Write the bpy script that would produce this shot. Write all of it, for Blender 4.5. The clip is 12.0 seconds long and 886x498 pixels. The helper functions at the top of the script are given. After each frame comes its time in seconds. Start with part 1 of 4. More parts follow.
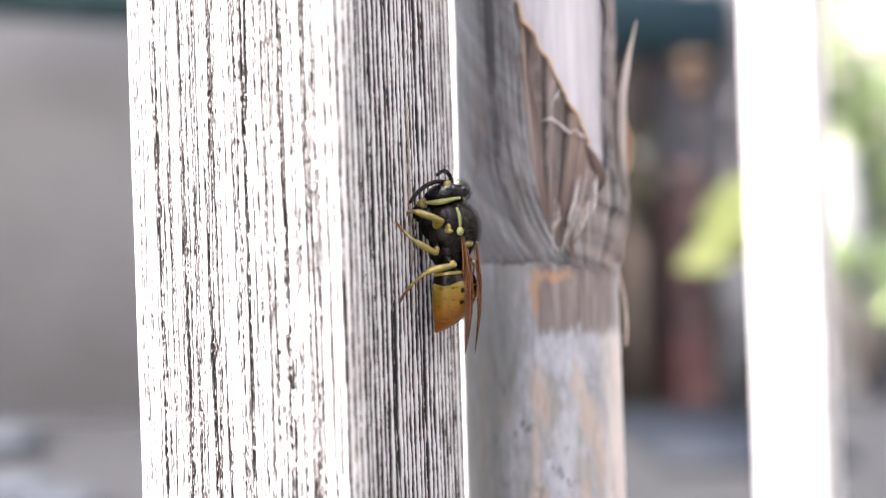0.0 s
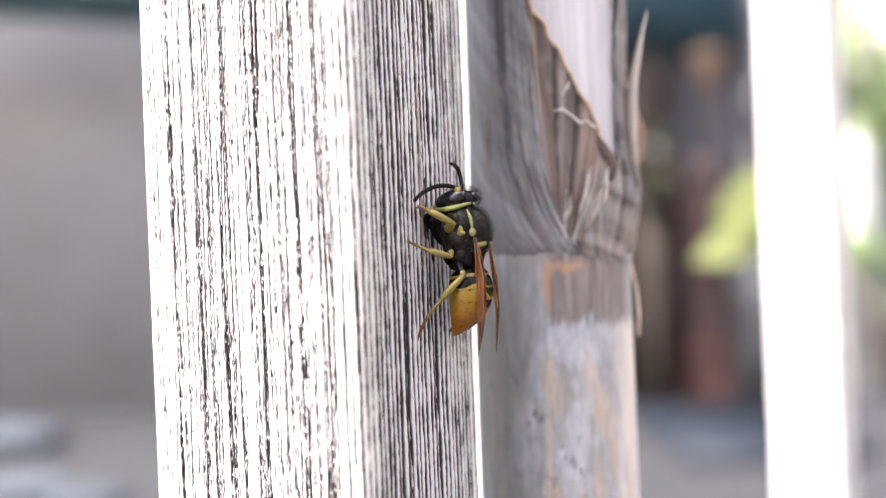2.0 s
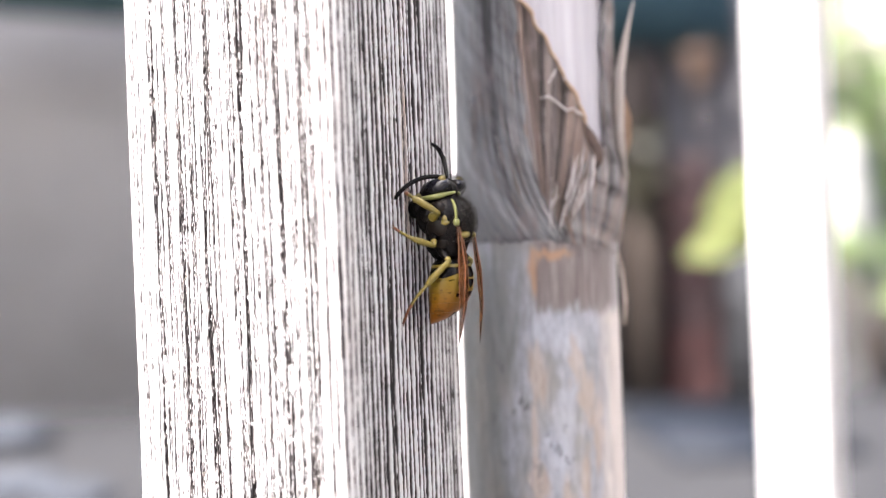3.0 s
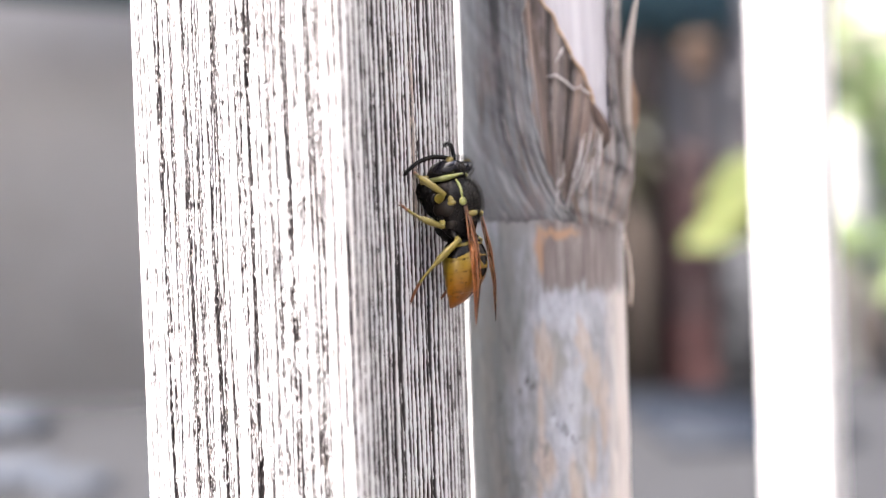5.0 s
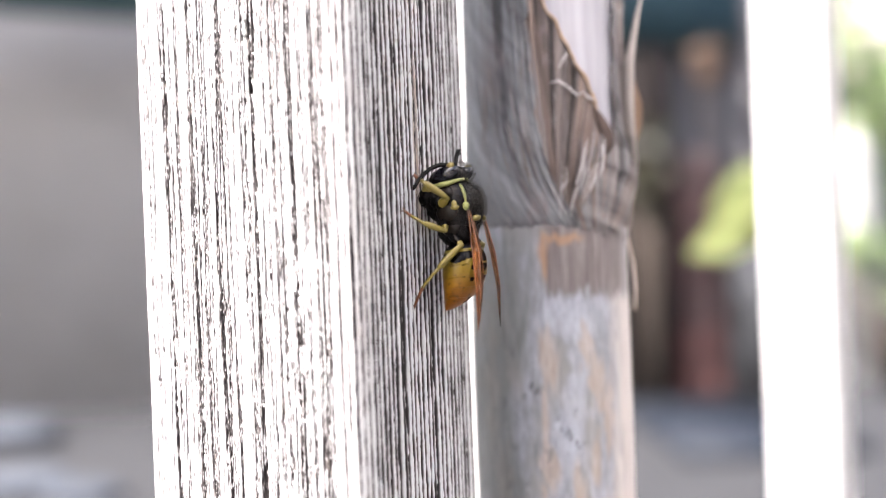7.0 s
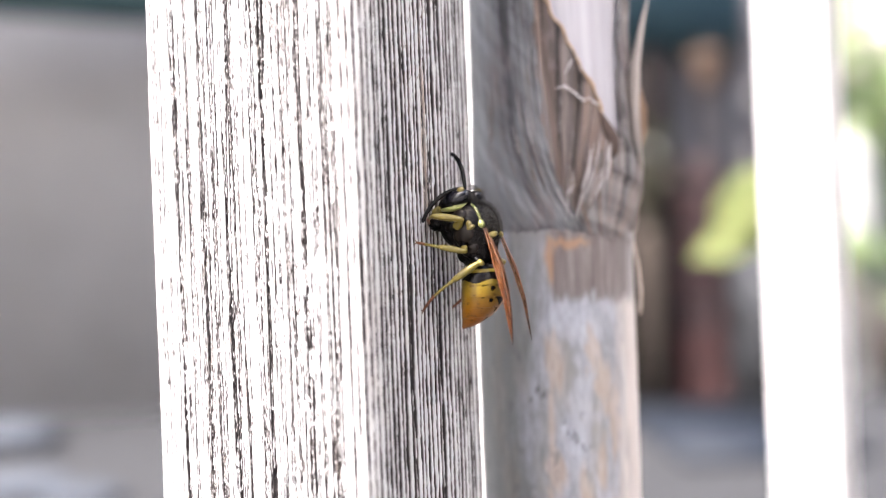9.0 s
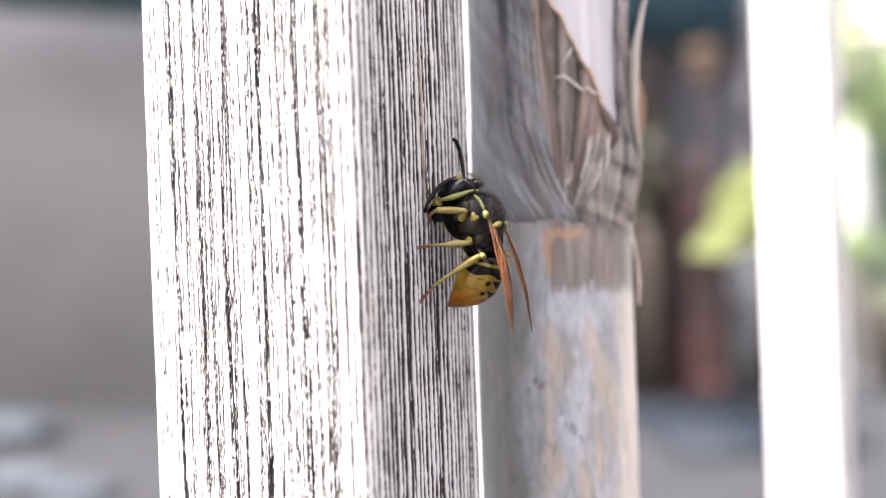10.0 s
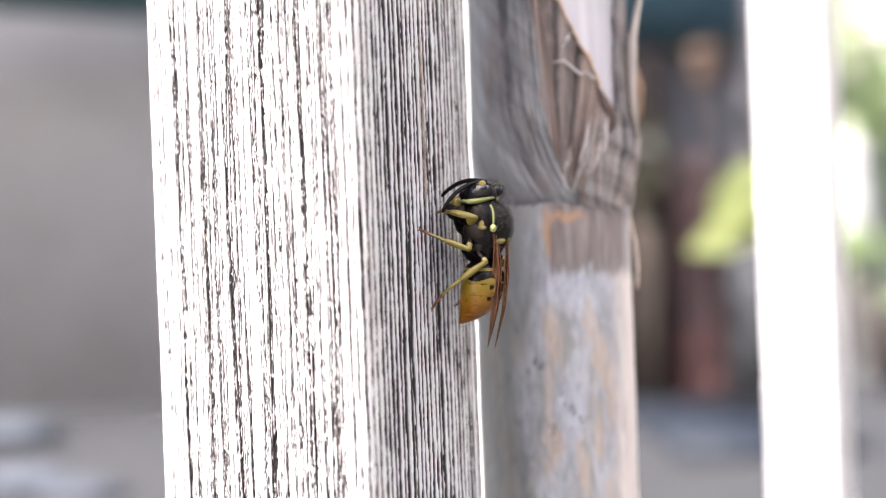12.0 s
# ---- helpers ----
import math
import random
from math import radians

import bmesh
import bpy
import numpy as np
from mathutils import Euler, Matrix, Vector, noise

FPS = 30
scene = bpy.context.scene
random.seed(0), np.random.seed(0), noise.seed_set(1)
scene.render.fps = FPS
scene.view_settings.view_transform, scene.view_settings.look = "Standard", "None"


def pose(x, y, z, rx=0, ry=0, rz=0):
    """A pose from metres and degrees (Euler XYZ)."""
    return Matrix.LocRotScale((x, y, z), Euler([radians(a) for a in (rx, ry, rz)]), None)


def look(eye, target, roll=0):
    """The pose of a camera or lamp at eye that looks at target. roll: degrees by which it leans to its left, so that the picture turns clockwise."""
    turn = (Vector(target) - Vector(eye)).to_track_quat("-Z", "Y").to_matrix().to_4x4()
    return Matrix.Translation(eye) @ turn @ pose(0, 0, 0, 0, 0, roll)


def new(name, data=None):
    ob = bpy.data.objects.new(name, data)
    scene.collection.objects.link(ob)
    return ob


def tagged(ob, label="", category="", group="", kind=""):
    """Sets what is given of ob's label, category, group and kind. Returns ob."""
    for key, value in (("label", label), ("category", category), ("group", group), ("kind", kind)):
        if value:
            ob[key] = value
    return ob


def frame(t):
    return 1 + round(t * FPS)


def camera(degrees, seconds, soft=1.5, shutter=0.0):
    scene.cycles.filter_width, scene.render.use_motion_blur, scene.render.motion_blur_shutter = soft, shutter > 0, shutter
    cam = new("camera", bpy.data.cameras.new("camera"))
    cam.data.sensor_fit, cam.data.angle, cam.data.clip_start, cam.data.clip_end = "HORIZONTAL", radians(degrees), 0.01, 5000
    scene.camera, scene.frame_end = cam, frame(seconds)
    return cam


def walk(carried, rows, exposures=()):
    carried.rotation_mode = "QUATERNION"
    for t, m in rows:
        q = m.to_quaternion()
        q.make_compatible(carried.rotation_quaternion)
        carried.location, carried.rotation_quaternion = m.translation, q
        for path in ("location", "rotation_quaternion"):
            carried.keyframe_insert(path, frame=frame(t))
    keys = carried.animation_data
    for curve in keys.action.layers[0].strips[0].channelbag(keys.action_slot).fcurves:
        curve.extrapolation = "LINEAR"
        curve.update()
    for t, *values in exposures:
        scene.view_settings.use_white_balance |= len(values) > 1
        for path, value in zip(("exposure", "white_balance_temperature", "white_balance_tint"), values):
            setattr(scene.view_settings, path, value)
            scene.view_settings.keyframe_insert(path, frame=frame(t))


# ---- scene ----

Z0 = 0.3            # height of the lens over the ground, metres
MM = 0.001


def shot(x, y, z, yaw, pitch, roll):
    """Camera pose from millimetres and degrees."""
    turn = (Matrix.Rotation(radians(yaw), 4, "Z") @ Matrix.Rotation(radians(pitch), 4, "X")
            @ Matrix.Rotation(radians(roll), 4, "Y") @ Matrix.Rotation(radians(90), 4, "X"))
    return Matrix.Translation((x * MM, y * MM, z * MM + Z0)) @ turn


# ---- camera ----
cam = camera(50, 12.0, soft=1.05)
cam.data.dof.use_dof = True
cam.data.dof.focus_distance = 0.0846
cam.data.dof.aperture_fstop = 11.0
PATH = [
    (0, 0.79, -0.22, 3.15, -0.919, 0.838, 1.732),
    (0.5, 1.15, -0.58, 2.84, -0.165, 0.924, 1.676),
    (1, 1.63, -0.57, 2.48, -0.490, 1.157, 1.802),
    (1.5, 0.62, -0.00, 2.68, -0.708, 0.587, 1.823),
    (2, 1.15, -0.58, 2.65, 0.027, 0.618, 2.080),
    (2.5, 0.67, -0.25, 1.42, -0.522, 0.494, 2.157),
    (3, 1.64, -0.27, 1.53, -0.510, 0.497, 1.967),
    (4.8, 0.13, 0.02, 0.79, -0.990, -0.437, 1.993),
    (5, 0.71, 0.07, 0.51, -0.638, -0.148, 1.851),
    (5.5, 1.83, -0.48, 0.97, -0.674, 0.147, 2.041),
    (6, 0.23, -0.02, -0.07, -0.308, 0.275, 2.003),
    (6.5, -0.01, 0.05, -0.01, -0.004, 0.007, 1.687),
    (7, 1.17, -0.33, 0.06, -0.135, 0.451, 1.989),
    (7.2, 1.13, -0.53, -0.25, 0.472, 0.087, 1.903),
    (8.8, 0.83, -0.49, -0.19, -0.382, 0.312, 1.825),
    (9, 0.48, -0.91, 0.14, -0.131, 0.674, 1.966),
    (9.5, 0.65, -0.46, -1.19, 0.159, 0.328, 1.987),
    (10, 0.40, -0.38, -0.33, -0.300, 0.361, 1.848),
    (10.5, 1.07, 0.08, -0.98, 0.100, 0.416, 1.865),
    (11, 0.58, -0.76, -0.93, -0.330, -0.003, 1.718),
    (11.5, 0.36, -1.29, -1.46, -0.295, -0.299, 1.788),
    (12, 0.29, -1.59, -2.37, -0.290, 0.502, 1.923),
]
walk(cam, [(t, shot(*p)) for t, *p in PATH], exposures=[(0, 2.74, 6550, 13), (12, 2.74, 6550, 13)])

# ---- light ----
SUN_AZ = math.atan2(-0.40, -0.917)      # where the sun stands, seen from above
SUN_EL = radians(48)
world = bpy.data.worlds.new("world")
scene.world = world
world.use_nodes = True
wn = world.node_tree.nodes
sky = wn.new("ShaderNodeTexSky")
sky.sky_type, sky.sun_disc = "NISHITA", False
sky.sun_elevation = SUN_EL
sky.air_density, sky.dust_density, sky.ozone_density = 1.0, 4.0, 0.6
sky.sun_rotation = radians(90) - SUN_AZ
world.node_tree.links.new(sky.outputs[0], wn["Background"].inputs[0])
wn["Background"].inputs[1].default_value = 0.137
sun_data = bpy.data.lights.new("sun", "SUN")
sun_data.energy, sun_data.angle, sun_data.color = 3.5, radians(0.5), (1.0, 0.988, 0.972)
sun = new("sun", sun_data)
sun_dir = Vector((math.cos(SUN_EL) * math.cos(SUN_AZ), math.cos(SUN_EL) * math.sin(SUN_AZ), math.sin(SUN_EL)))
sun.matrix_world = look(sun_dir * 6, (0, 0, 0))


# ---- materials ----
def blank(name, rough=0.7, color=(0.5, 0.5, 0.5), **inputs):
    m = bpy.data.materials.new(name)
    m.use_nodes = True
    b = m.node_tree.nodes["Principled BSDF"]
    b.inputs["Base Color"].default_value = (*color, 1)
    b.inputs["Roughness"].default_value = rough
    for key, value in inputs.items():
        b.inputs[key.replace("_", " ")].default_value = value
    return m, m.node_tree.nodes, m.node_tree.links, b


def coords(n, l, scale, turn=(0, 0, 0), source="Object"):
    tc, mp = n.new("ShaderNodeTexCoord"), n.new("ShaderNodeMapping")
    mp.inputs["Scale"].default_value = scale
    mp.inputs["Rotation"].default_value = [radians(a) for a in turn]
    l.new(tc.outputs[source], mp.inputs[0])
    return mp.outputs[0]


def cloud(n, l, vector, scale=1.0, detail=4.0, rough=0.6):
    t = n.new("ShaderNodeTexNoise")
    t.inputs["Scale"].default_value, t.inputs["Detail"].default_value, t.inputs["Roughness"].default_value = scale, detail, rough
    l.new(vector, t.inputs["Vector"])
    return t.outputs["Fac"]


def ramp(n, l, fac, stops):
    r = n.new("ShaderNodeValToRGB")
    e = r.color_ramp.elements
    while len(e) < len(stops):
        e.new(0.5)
    for item, (at, color) in zip(e, stops):
        item.position, item.color = at, (*color, 1)
    l.new(fac, r.inputs[0])
    return r.outputs[0]


def blend(n, l, fac, a, b, mode="MIX"):
    x = n.new("ShaderNodeMix")
    x.data_type, x.blend_type = "RGBA", mode
    for sock, value in ((x.inputs[0], fac), (x.inputs[6], a), (x.inputs[7], b)):
        if isinstance(value, (int, float)):
            sock.default_value = value
        elif isinstance(value, tuple):
            sock.default_value = (*value, 1)
        else:
            l.new(value, sock)
    return x.outputs[2]


def bump(n, l, b, height, strength, distance):
    x = n.new("ShaderNodeBump")
    x.inputs["Strength"].default_value, x.inputs["Distance"].default_value = strength, distance
    l.new(height, x.inputs["Height"])
    l.new(x.outputs[0], b.inputs["Normal"])


def attribute(n, name):
    a = n.new("ShaderNodeAttribute")
    a.attribute_name = name
    return a.outputs["Fac"]


def smooth(n, l, value, low, high):
    x = n.new("ShaderNodeMapRange")
    x.interpolation_type = "SMOOTHSTEP"
    x.inputs[1].default_value, x.inputs[2].default_value = low, high
    l.new(value, x.inputs[0])
    return x.outputs[0]


def weathered_wood():
    m, n, l, b = blank("weathered_wood", 0.5)
    streak = cloud(n, l, coords(n, l, (2600, 2600, 90)), 1.0, 5, 0.65)
    pale = ramp(n, l, streak, [(0.20, (0.60, 0.575, 0.565)), (0.32, (0.86, 0.848, 0.845)), (0.46, (0.94, 0.934, 0.933))])
    patch = cloud(n, l, coords(n, l, (90, 90, 25)), 1.0, 3)
    pale = blend(n, l, smooth(n, l, patch, 0.54, 0.84), pale, (0.60, 0.53, 0.515))
    line = cloud(n, l, coords(n, l, (5200, 5200, 110)), 1.0, 3, 0.6)
    pale = blend(n, l, smooth(n, l, line, 0.64, 0.76), pale, (0.26, 0.23, 0.22))
    speck = cloud(n, l, coords(n, l, (5200, 5200, 1100)), 1.0, 4, 0.75)
    pale = blend(n, l, smooth(n, l, speck, 0.63, 0.78), pale, (0.30, 0.27, 0.26))
    pale = blend(n, l, attribute(n, "scrape"), pale, ramp(n, l, streak, [(0.36, (0.20, 0.13, 0.10)), (0.46, (0.58, 0.45, 0.36)), (0.6, (0.80, 0.70, 0.62))]))
    # Grooves are painted near black by depth, shade added to the carved relief.
    groove = attribute(n, "groove_shade")
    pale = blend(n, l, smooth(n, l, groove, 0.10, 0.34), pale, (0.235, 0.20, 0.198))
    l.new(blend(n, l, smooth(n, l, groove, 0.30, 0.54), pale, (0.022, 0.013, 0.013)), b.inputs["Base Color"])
    fibre = cloud(n, l, coords(n, l, (9000, 9000, 600)), 1.0, 4, 0.75)
    bump(n, l, b, fibre, 1.0, 0.0008)
    return m


def cane_skin():
    """Bluish waxy bloom over tan cane, rubbed off in patches, with dark mould specks, a brown collar under the joint
    and light and shade painted on its sides.
    """
    m, n, l, b = blank("cane_skin", 0.42, Coat_Weight=0.35, Coat_Roughness=0.35)
    wax = ramp(n, l, cloud(n, l, coords(n, l, (1200, 1200, 300)), 1.0, 7, 0.74),
               [(0.30, (0.112, 0.112, 0.120)), (0.5, (0.182, 0.188, 0.208)), (0.70, (0.278, 0.288, 0.322))])
    dull = cloud(n, l, coords(n, l, (260, 260, 90)), 1.0, 4, 0.6)
    wax = blend(n, l, smooth(n, l, dull, 0.42, 0.66), wax, ramp(n, l, cloud(n, l, coords(n, l, (1900, 1900, 170)), 1.0, 5, 0.7), [(0.35, (0.1294, 0.1253, 0.1211)), (0.65, (0.2213, 0.2104, 0.2046))]))
    rubbed = ramp(n, l, cloud(n, l, coords(n, l, (1700, 1700, 240)), 1.0, 5, 0.7), [(0.3, (0.20, 0.148, 0.115)), (0.55, (0.295, 0.242, 0.21)), (0.75, (0.38, 0.34, 0.325))])
    bloom = ramp(n, l, cloud(n, l, coords(n, l, (1100, 1100, 380)), 1.0, 6, 0.75), [(0.32, (0.19, 0.20, 0.24)), (0.48, (0.31, 0.325, 0.38)), (0.64, (0.42, 0.435, 0.495))])
    wax = blend(n, l, attribute(n, "bloom"), wax, bloom)
    color = blend(n, l, attribute(n, "rubbed"), wax, rubbed)
    # Cream right side, with the stronger light there painted in as well.
    cream_light = ramp(n, l, cloud(n, l, coords(n, l, (1600, 1600, 120)), 1.0, 5, 0.65), [(0.3, (0.3674, 0.309, 0.2756)), (0.6, (0.4843, 0.4425, 0.4175))])
    color = blend(n, l, attribute(n, "cream_light"), color, cream_light)
    fleck = cloud(n, l, coords(n, l, (950, 950, 480)), 1.0, 3, 0.6)
    spot = n.new("ShaderNodeMath")
    spot.operation = "MULTIPLY"
    l.new(smooth(n, l, fleck, 0.53, 0.64), spot.inputs[0]), l.new(attribute(n, "mould"), spot.inputs[1])
    color = blend(n, l, spot.outputs[0], color, (0.06263, 0.05845, 0.0668))
    # Grey-green left side, darkened further to paint in its shade.
    color = blend(n, l, attribute(n, "green_shade"), color, ramp(n, l, cloud(n, l, coords(n, l, (1400, 1400, 260), (5, 0, 0)), 1.0, 5, 0.7), [(0.35, (0.062, 0.066, 0.060)), (0.65, (0.128, 0.136, 0.130))]))
    grain = ramp(n, l, cloud(n, l, coords(n, l, (2600, 2600, 110)), 1.0, 5, 0.7), [(0.28, (0.04593, 0.03507, 0.03256)), (0.52, (0.1127, 0.09352, 0.09018)), (0.72, (0.2087, 0.1904, 0.1879))])
    color = blend(n, l, attribute(n, "collar"), color, grain)
    color = blend(n, l, attribute(n, "peel"), color, (0.2505, 0.1378, 0.07097))
    bare = ramp(n, l, cloud(n, l, coords(n, l, (1500, 1500, 60)), 1.0, 3), [(0.3, (0.25, 0.242, 0.262)), (0.7, (0.335, 0.326, 0.355))])
    color = blend(n, l, attribute(n, "stem"), color, bare)
    l.new(color, b.inputs["Base Color"])
    bump(n, l, b, cloud(n, l, coords(n, l, (4000, 4000, 300)), 1.0, 4), 0.3, 0.0001)
    return m


def dry_sheath():
    """Fibrous dry sheath: streaks gather towards the joint, brown where the outer skin has torn."""
    m, n, l, b = blank("dry_sheath", 0.55, Coat_Weight=0.2, Coat_Roughness=0.4)
    lines = attribute(n, "streak")
    fine_ = cloud(n, l, coords(n, l, (3200, 3200, 240), (0, 8, 0)), 1.0, 4, 0.7)
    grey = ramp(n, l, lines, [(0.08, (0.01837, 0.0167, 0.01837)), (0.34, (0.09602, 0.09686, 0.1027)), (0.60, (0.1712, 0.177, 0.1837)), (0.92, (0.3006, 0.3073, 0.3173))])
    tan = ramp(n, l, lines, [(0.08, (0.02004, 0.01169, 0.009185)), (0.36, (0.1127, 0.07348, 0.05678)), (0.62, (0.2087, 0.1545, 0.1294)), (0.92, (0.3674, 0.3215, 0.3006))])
    color = blend(n, l, attribute(n, "tan"), grey, tan)
    blotch = cloud(n, l, coords(n, l, (420, 420, 160)), 1.0, 4, 0.6)
    color = blend(n, l, smooth(n, l, blotch, 0.50, 0.72), color, (0.1336, 0.1085, 0.1069))
    color = blend(n, l, smooth(n, l, fine_, 0.60, 0.78), color, (0.2839, 0.2714, 0.2672))
    l.new(color, b.inputs["Base Color"])
    bump(n, l, b, fine_, 0.6, 0.0002)
    return m


def mottled(name, a, c, scale, rough=0.8, relief=0.002, stretch=(1, 1, 1)):
    m, n, l, b = blank(name, rough)
    v = coords(n, l, tuple(scale * s for s in stretch))
    f = cloud(n, l, v, 1.0, 6, 0.65)
    l.new(ramp(n, l, f, [(0.3, a), (0.7, c)]), b.inputs["Base Color"])
    bump(n, l, b, f, 0.4, relief)
    return m


def chitin(name, color, rough, sheen=0.0):
    m, n, l, b = blank(name, rough, color)
    f = cloud(n, l, coords(n, l, (9000, 9000, 9000)), 1.0, 3)
    dark = tuple(c * 0.55 for c in color)
    l.new(ramp(n, l, f, [(0.3, dark), (0.7, color)]), b.inputs["Base Color"])
    bump(n, l, b, f, 0.30, 0.00004)
    b.inputs["Coat Weight"].default_value = sheen
    return m


WOOD = weathered_wood()
CANE = cane_skin()
SHEATH = dry_sheath()
BLACK = chitin("black_chitin", (0.004361, 0.003489, 0.003271), 0.26)
BLACK.node_tree.nodes["Principled BSDF"].inputs["Specular IOR Level"].default_value = 0.10
# Grey base colour paints the sheen of light on the forehead hairs.
FOREHEAD = chitin("forehead_sheen", (0.06, 0.055, 0.036), 0.5)
BROWNBLACK = chitin("brown_black_chitin", (0.007515, 0.004843, 0.00334), 0.34)
BROWNBLACK.node_tree.nodes["Principled BSDF"].inputs["Specular IOR Level"].default_value = 0.14
EYE = chitin("eye_facets", (0.00501, 0.00501, 0.009185), 0.16)
EYE.node_tree.nodes["Principled BSDF"].inputs["Specular IOR Level"].default_value = 0.45
YELLOW = chitin("yellow_chitin", (0.1545, 0.1186, 0.01837), 0.34)
PALE = chitin("pale_chitin", (0.196, 0.205, 0.060), 0.36)
BANDED, _n, _l, _b = blank("ochre_chitin", 0.28)
_tc, _sx = _n.new("ShaderNodeTexCoord"), _n.new("ShaderNodeSeparateXYZ")
_l.new(_tc.outputs["Object"], _sx.inputs[0])
_k = _n.new("ShaderNodeMapRange")
_k.inputs[1].default_value, _k.inputs[2].default_value = -0.0015, -0.0058
_l.new(_sx.outputs["Z"], _k.inputs[0])
_hue = ramp(_n, _l, _k.outputs[0], [(0.0, (0.120, 0.088, 0.012)), (0.35, (0.118, 0.072, 0.0065)), (0.7, (0.150, 0.060, 0.004)), (1.0, (0.170, 0.052, 0.0035))])
_spk = cloud(_n, _l, coords(_n, _l, (1700, 1700, 2200)), 1.0, 4)
_l.new(blend(_n, _l, smooth(_n, _l, _spk, 0.54, 0.72), _hue, (0.055, 0.022, 0.003)), _b.inputs["Base Color"])
_b.inputs["Specular IOR Level"].default_value = 0.25
RUST = chitin("rusty_chitin", (0.189, 0.06179, 0.02181), 0.45)
HAIR = chitin("dark_hair", (0.01837, 0.01587, 0.01252), 0.5)
WINGS, _n, _l, _b = blank("wing_membrane", 0.22, (0.3507, 0.1586, 0.05845), Alpha=0.72)
_f = cloud(_n, _l, coords(_n, _l, (5000, 7000, 420)), 1.0, 4, 0.65)
_l.new(ramp(_n, _l, _f, [(0.36, (0.018, 0.005, 0.0012)), (0.52, (0.065, 0.018, 0.0035)), (0.64, (0.17, 0.075, 0.028))]), _b.inputs["Base Color"])
_b.inputs["Specular IOR Level"].default_value = 0.35
VEIN = chitin("wing_vein", (0.1085, 0.03507, 0.009185), 0.3)
PLASTER = mottled("grey_plaster", (0.272, 0.260, 0.257), (0.335, 0.323, 0.320), 5, 0.9)
SOIL = mottled("grey_gravel", (0.0245, 0.0250, 0.0268), (0.0345, 0.035, 0.0372), 25, 0.95, 0.006)
STONE = mottled("pale_stone", (0.042, 0.047, 0.057), (0.056, 0.062, 0.073), 30, 0.85, 0.004)
WHITESTONE = mottled("white_limestone", (0.1837, 0.1753, 0.1628), (0.3674, 0.3549, 0.334), 12, 0.85, 0.004)
SLATE = mottled("blue_slate", (0.0085, 0.011, 0.0165), (0.0125, 0.0155, 0.0215), 20, 0.6, 0.002)
TEAL = mottled("teal_paint", (0.018, 0.034, 0.038), (0.030, 0.053, 0.056), 30, 0.5, 0.0005)
# Darker than brown timber is: the shade missing there is put into this colour.
DARKWOOD = mottled("shade_dark_timber", (0.0042, 0.0029, 0.0026), (0.0085, 0.0060, 0.0054), 60, 0.8, 0.002, (1, 1, 0.1))
CLAY = mottled("terracotta", (0.05815, 0.03998, 0.02907), (0.09452, 0.06542, 0.05088), 25, 0.8, 0.001)
MORTAR = mottled("mortar", (0.04361, 0.03635, 0.03635), (0.0727, 0.06179, 0.06034), 60, 0.95, 0.002)
for _m in (PLASTER, SOIL, STONE, SLATE, TEAL, DARKWOOD, CLAY, MORTAR):
    _m.node_tree.nodes["Principled BSDF"].inputs["Specular IOR Level"].default_value = 0.12
BRICK, _n, _l, _b = blank("brick", 0.9, Specular_IOR_Level=0.12)
_info = _n.new("ShaderNodeObjectInfo")
_c = ramp(_n, _l, _info.outputs["Random"], [(0.0, (0.04652, 0.02791, 0.02675)), (0.5, (0.0721, 0.03257, 0.03024)), (1.0, (0.1024, 0.03955, 0.03373))])
_g = cloud(_n, _l, coords(_n, _l, (60, 60, 60)), 1.0, 5)
_l.new(blend(_n, _l, _g, _c, (0.05233, 0.03838, 0.03838)), _b.inputs["Base Color"])


def leafy(name, a, c):
    m, n, l, b = blank(name, 0.5, a)
    g = n.new("ShaderNodeNewGeometry")
    l.new(ramp(n, l, g.outputs["Random Per Island"], [(0.0, a), (1.0, c)]), b.inputs["Base Color"])
    b.inputs["Transmission Weight"].default_value = 0.0
    t = n.new("ShaderNodeBsdfTranslucent")
    t.inputs[0].default_value = (*[min(1, x * 1.5) for x in c], 1)
    mix = n.new("ShaderNodeMixShader")
    mix.inputs[0].default_value = 0.25
    l.new(b.outputs[0], mix.inputs[1]), l.new(t.outputs[0], mix.inputs[2])
    l.new(mix.outputs[0], n["Material Output"].inputs[0])
    return m


LIME = leafy("lime_leaf", (0.2087, 0.2463, 0.09185), (0.263, 0.2922, 0.1253))
GREEN = leafy("green_leaf", (0.1085, 0.1586, 0.05427), (0.2171, 0.2756, 0.1211))
# Olive leaves darkened in colour to make up for missing shade.
OLIVE = leafy("shade_dark_olive_leaf", (0.011, 0.013, 0.005), (0.024, 0.025, 0.0095))
PAVING = mottled("pale_paving", (0.20, 0.192, 0.184), (0.28, 0.269, 0.258), 12, 0.9, 0.002)
# Very pale so that the added unseen wall throws back much sunlight.
RENDER = mottled("white_render", (0.83, 0.81, 0.795), (0.89, 0.875, 0.86), 8, 0.9, 0.002)
PLANK = mottled("grey_boards", (0.0727, 0.06688, 0.0727), (0.1163, 0.1091, 0.1126), 40, 0.85, 0.001, (1, 1, 0.1))
TORN = mottled("torn_fibre", (0.3507, 0.2756, 0.2255), (0.5177, 0.4509, 0.4008), 900, 0.85, 0.0001)
BARK = mottled("bark", (0.0334, 0.02505, 0.02088), (0.0668, 0.0501, 0.03757), 200, 0.9, 0.001, (1, 1, 0.2))


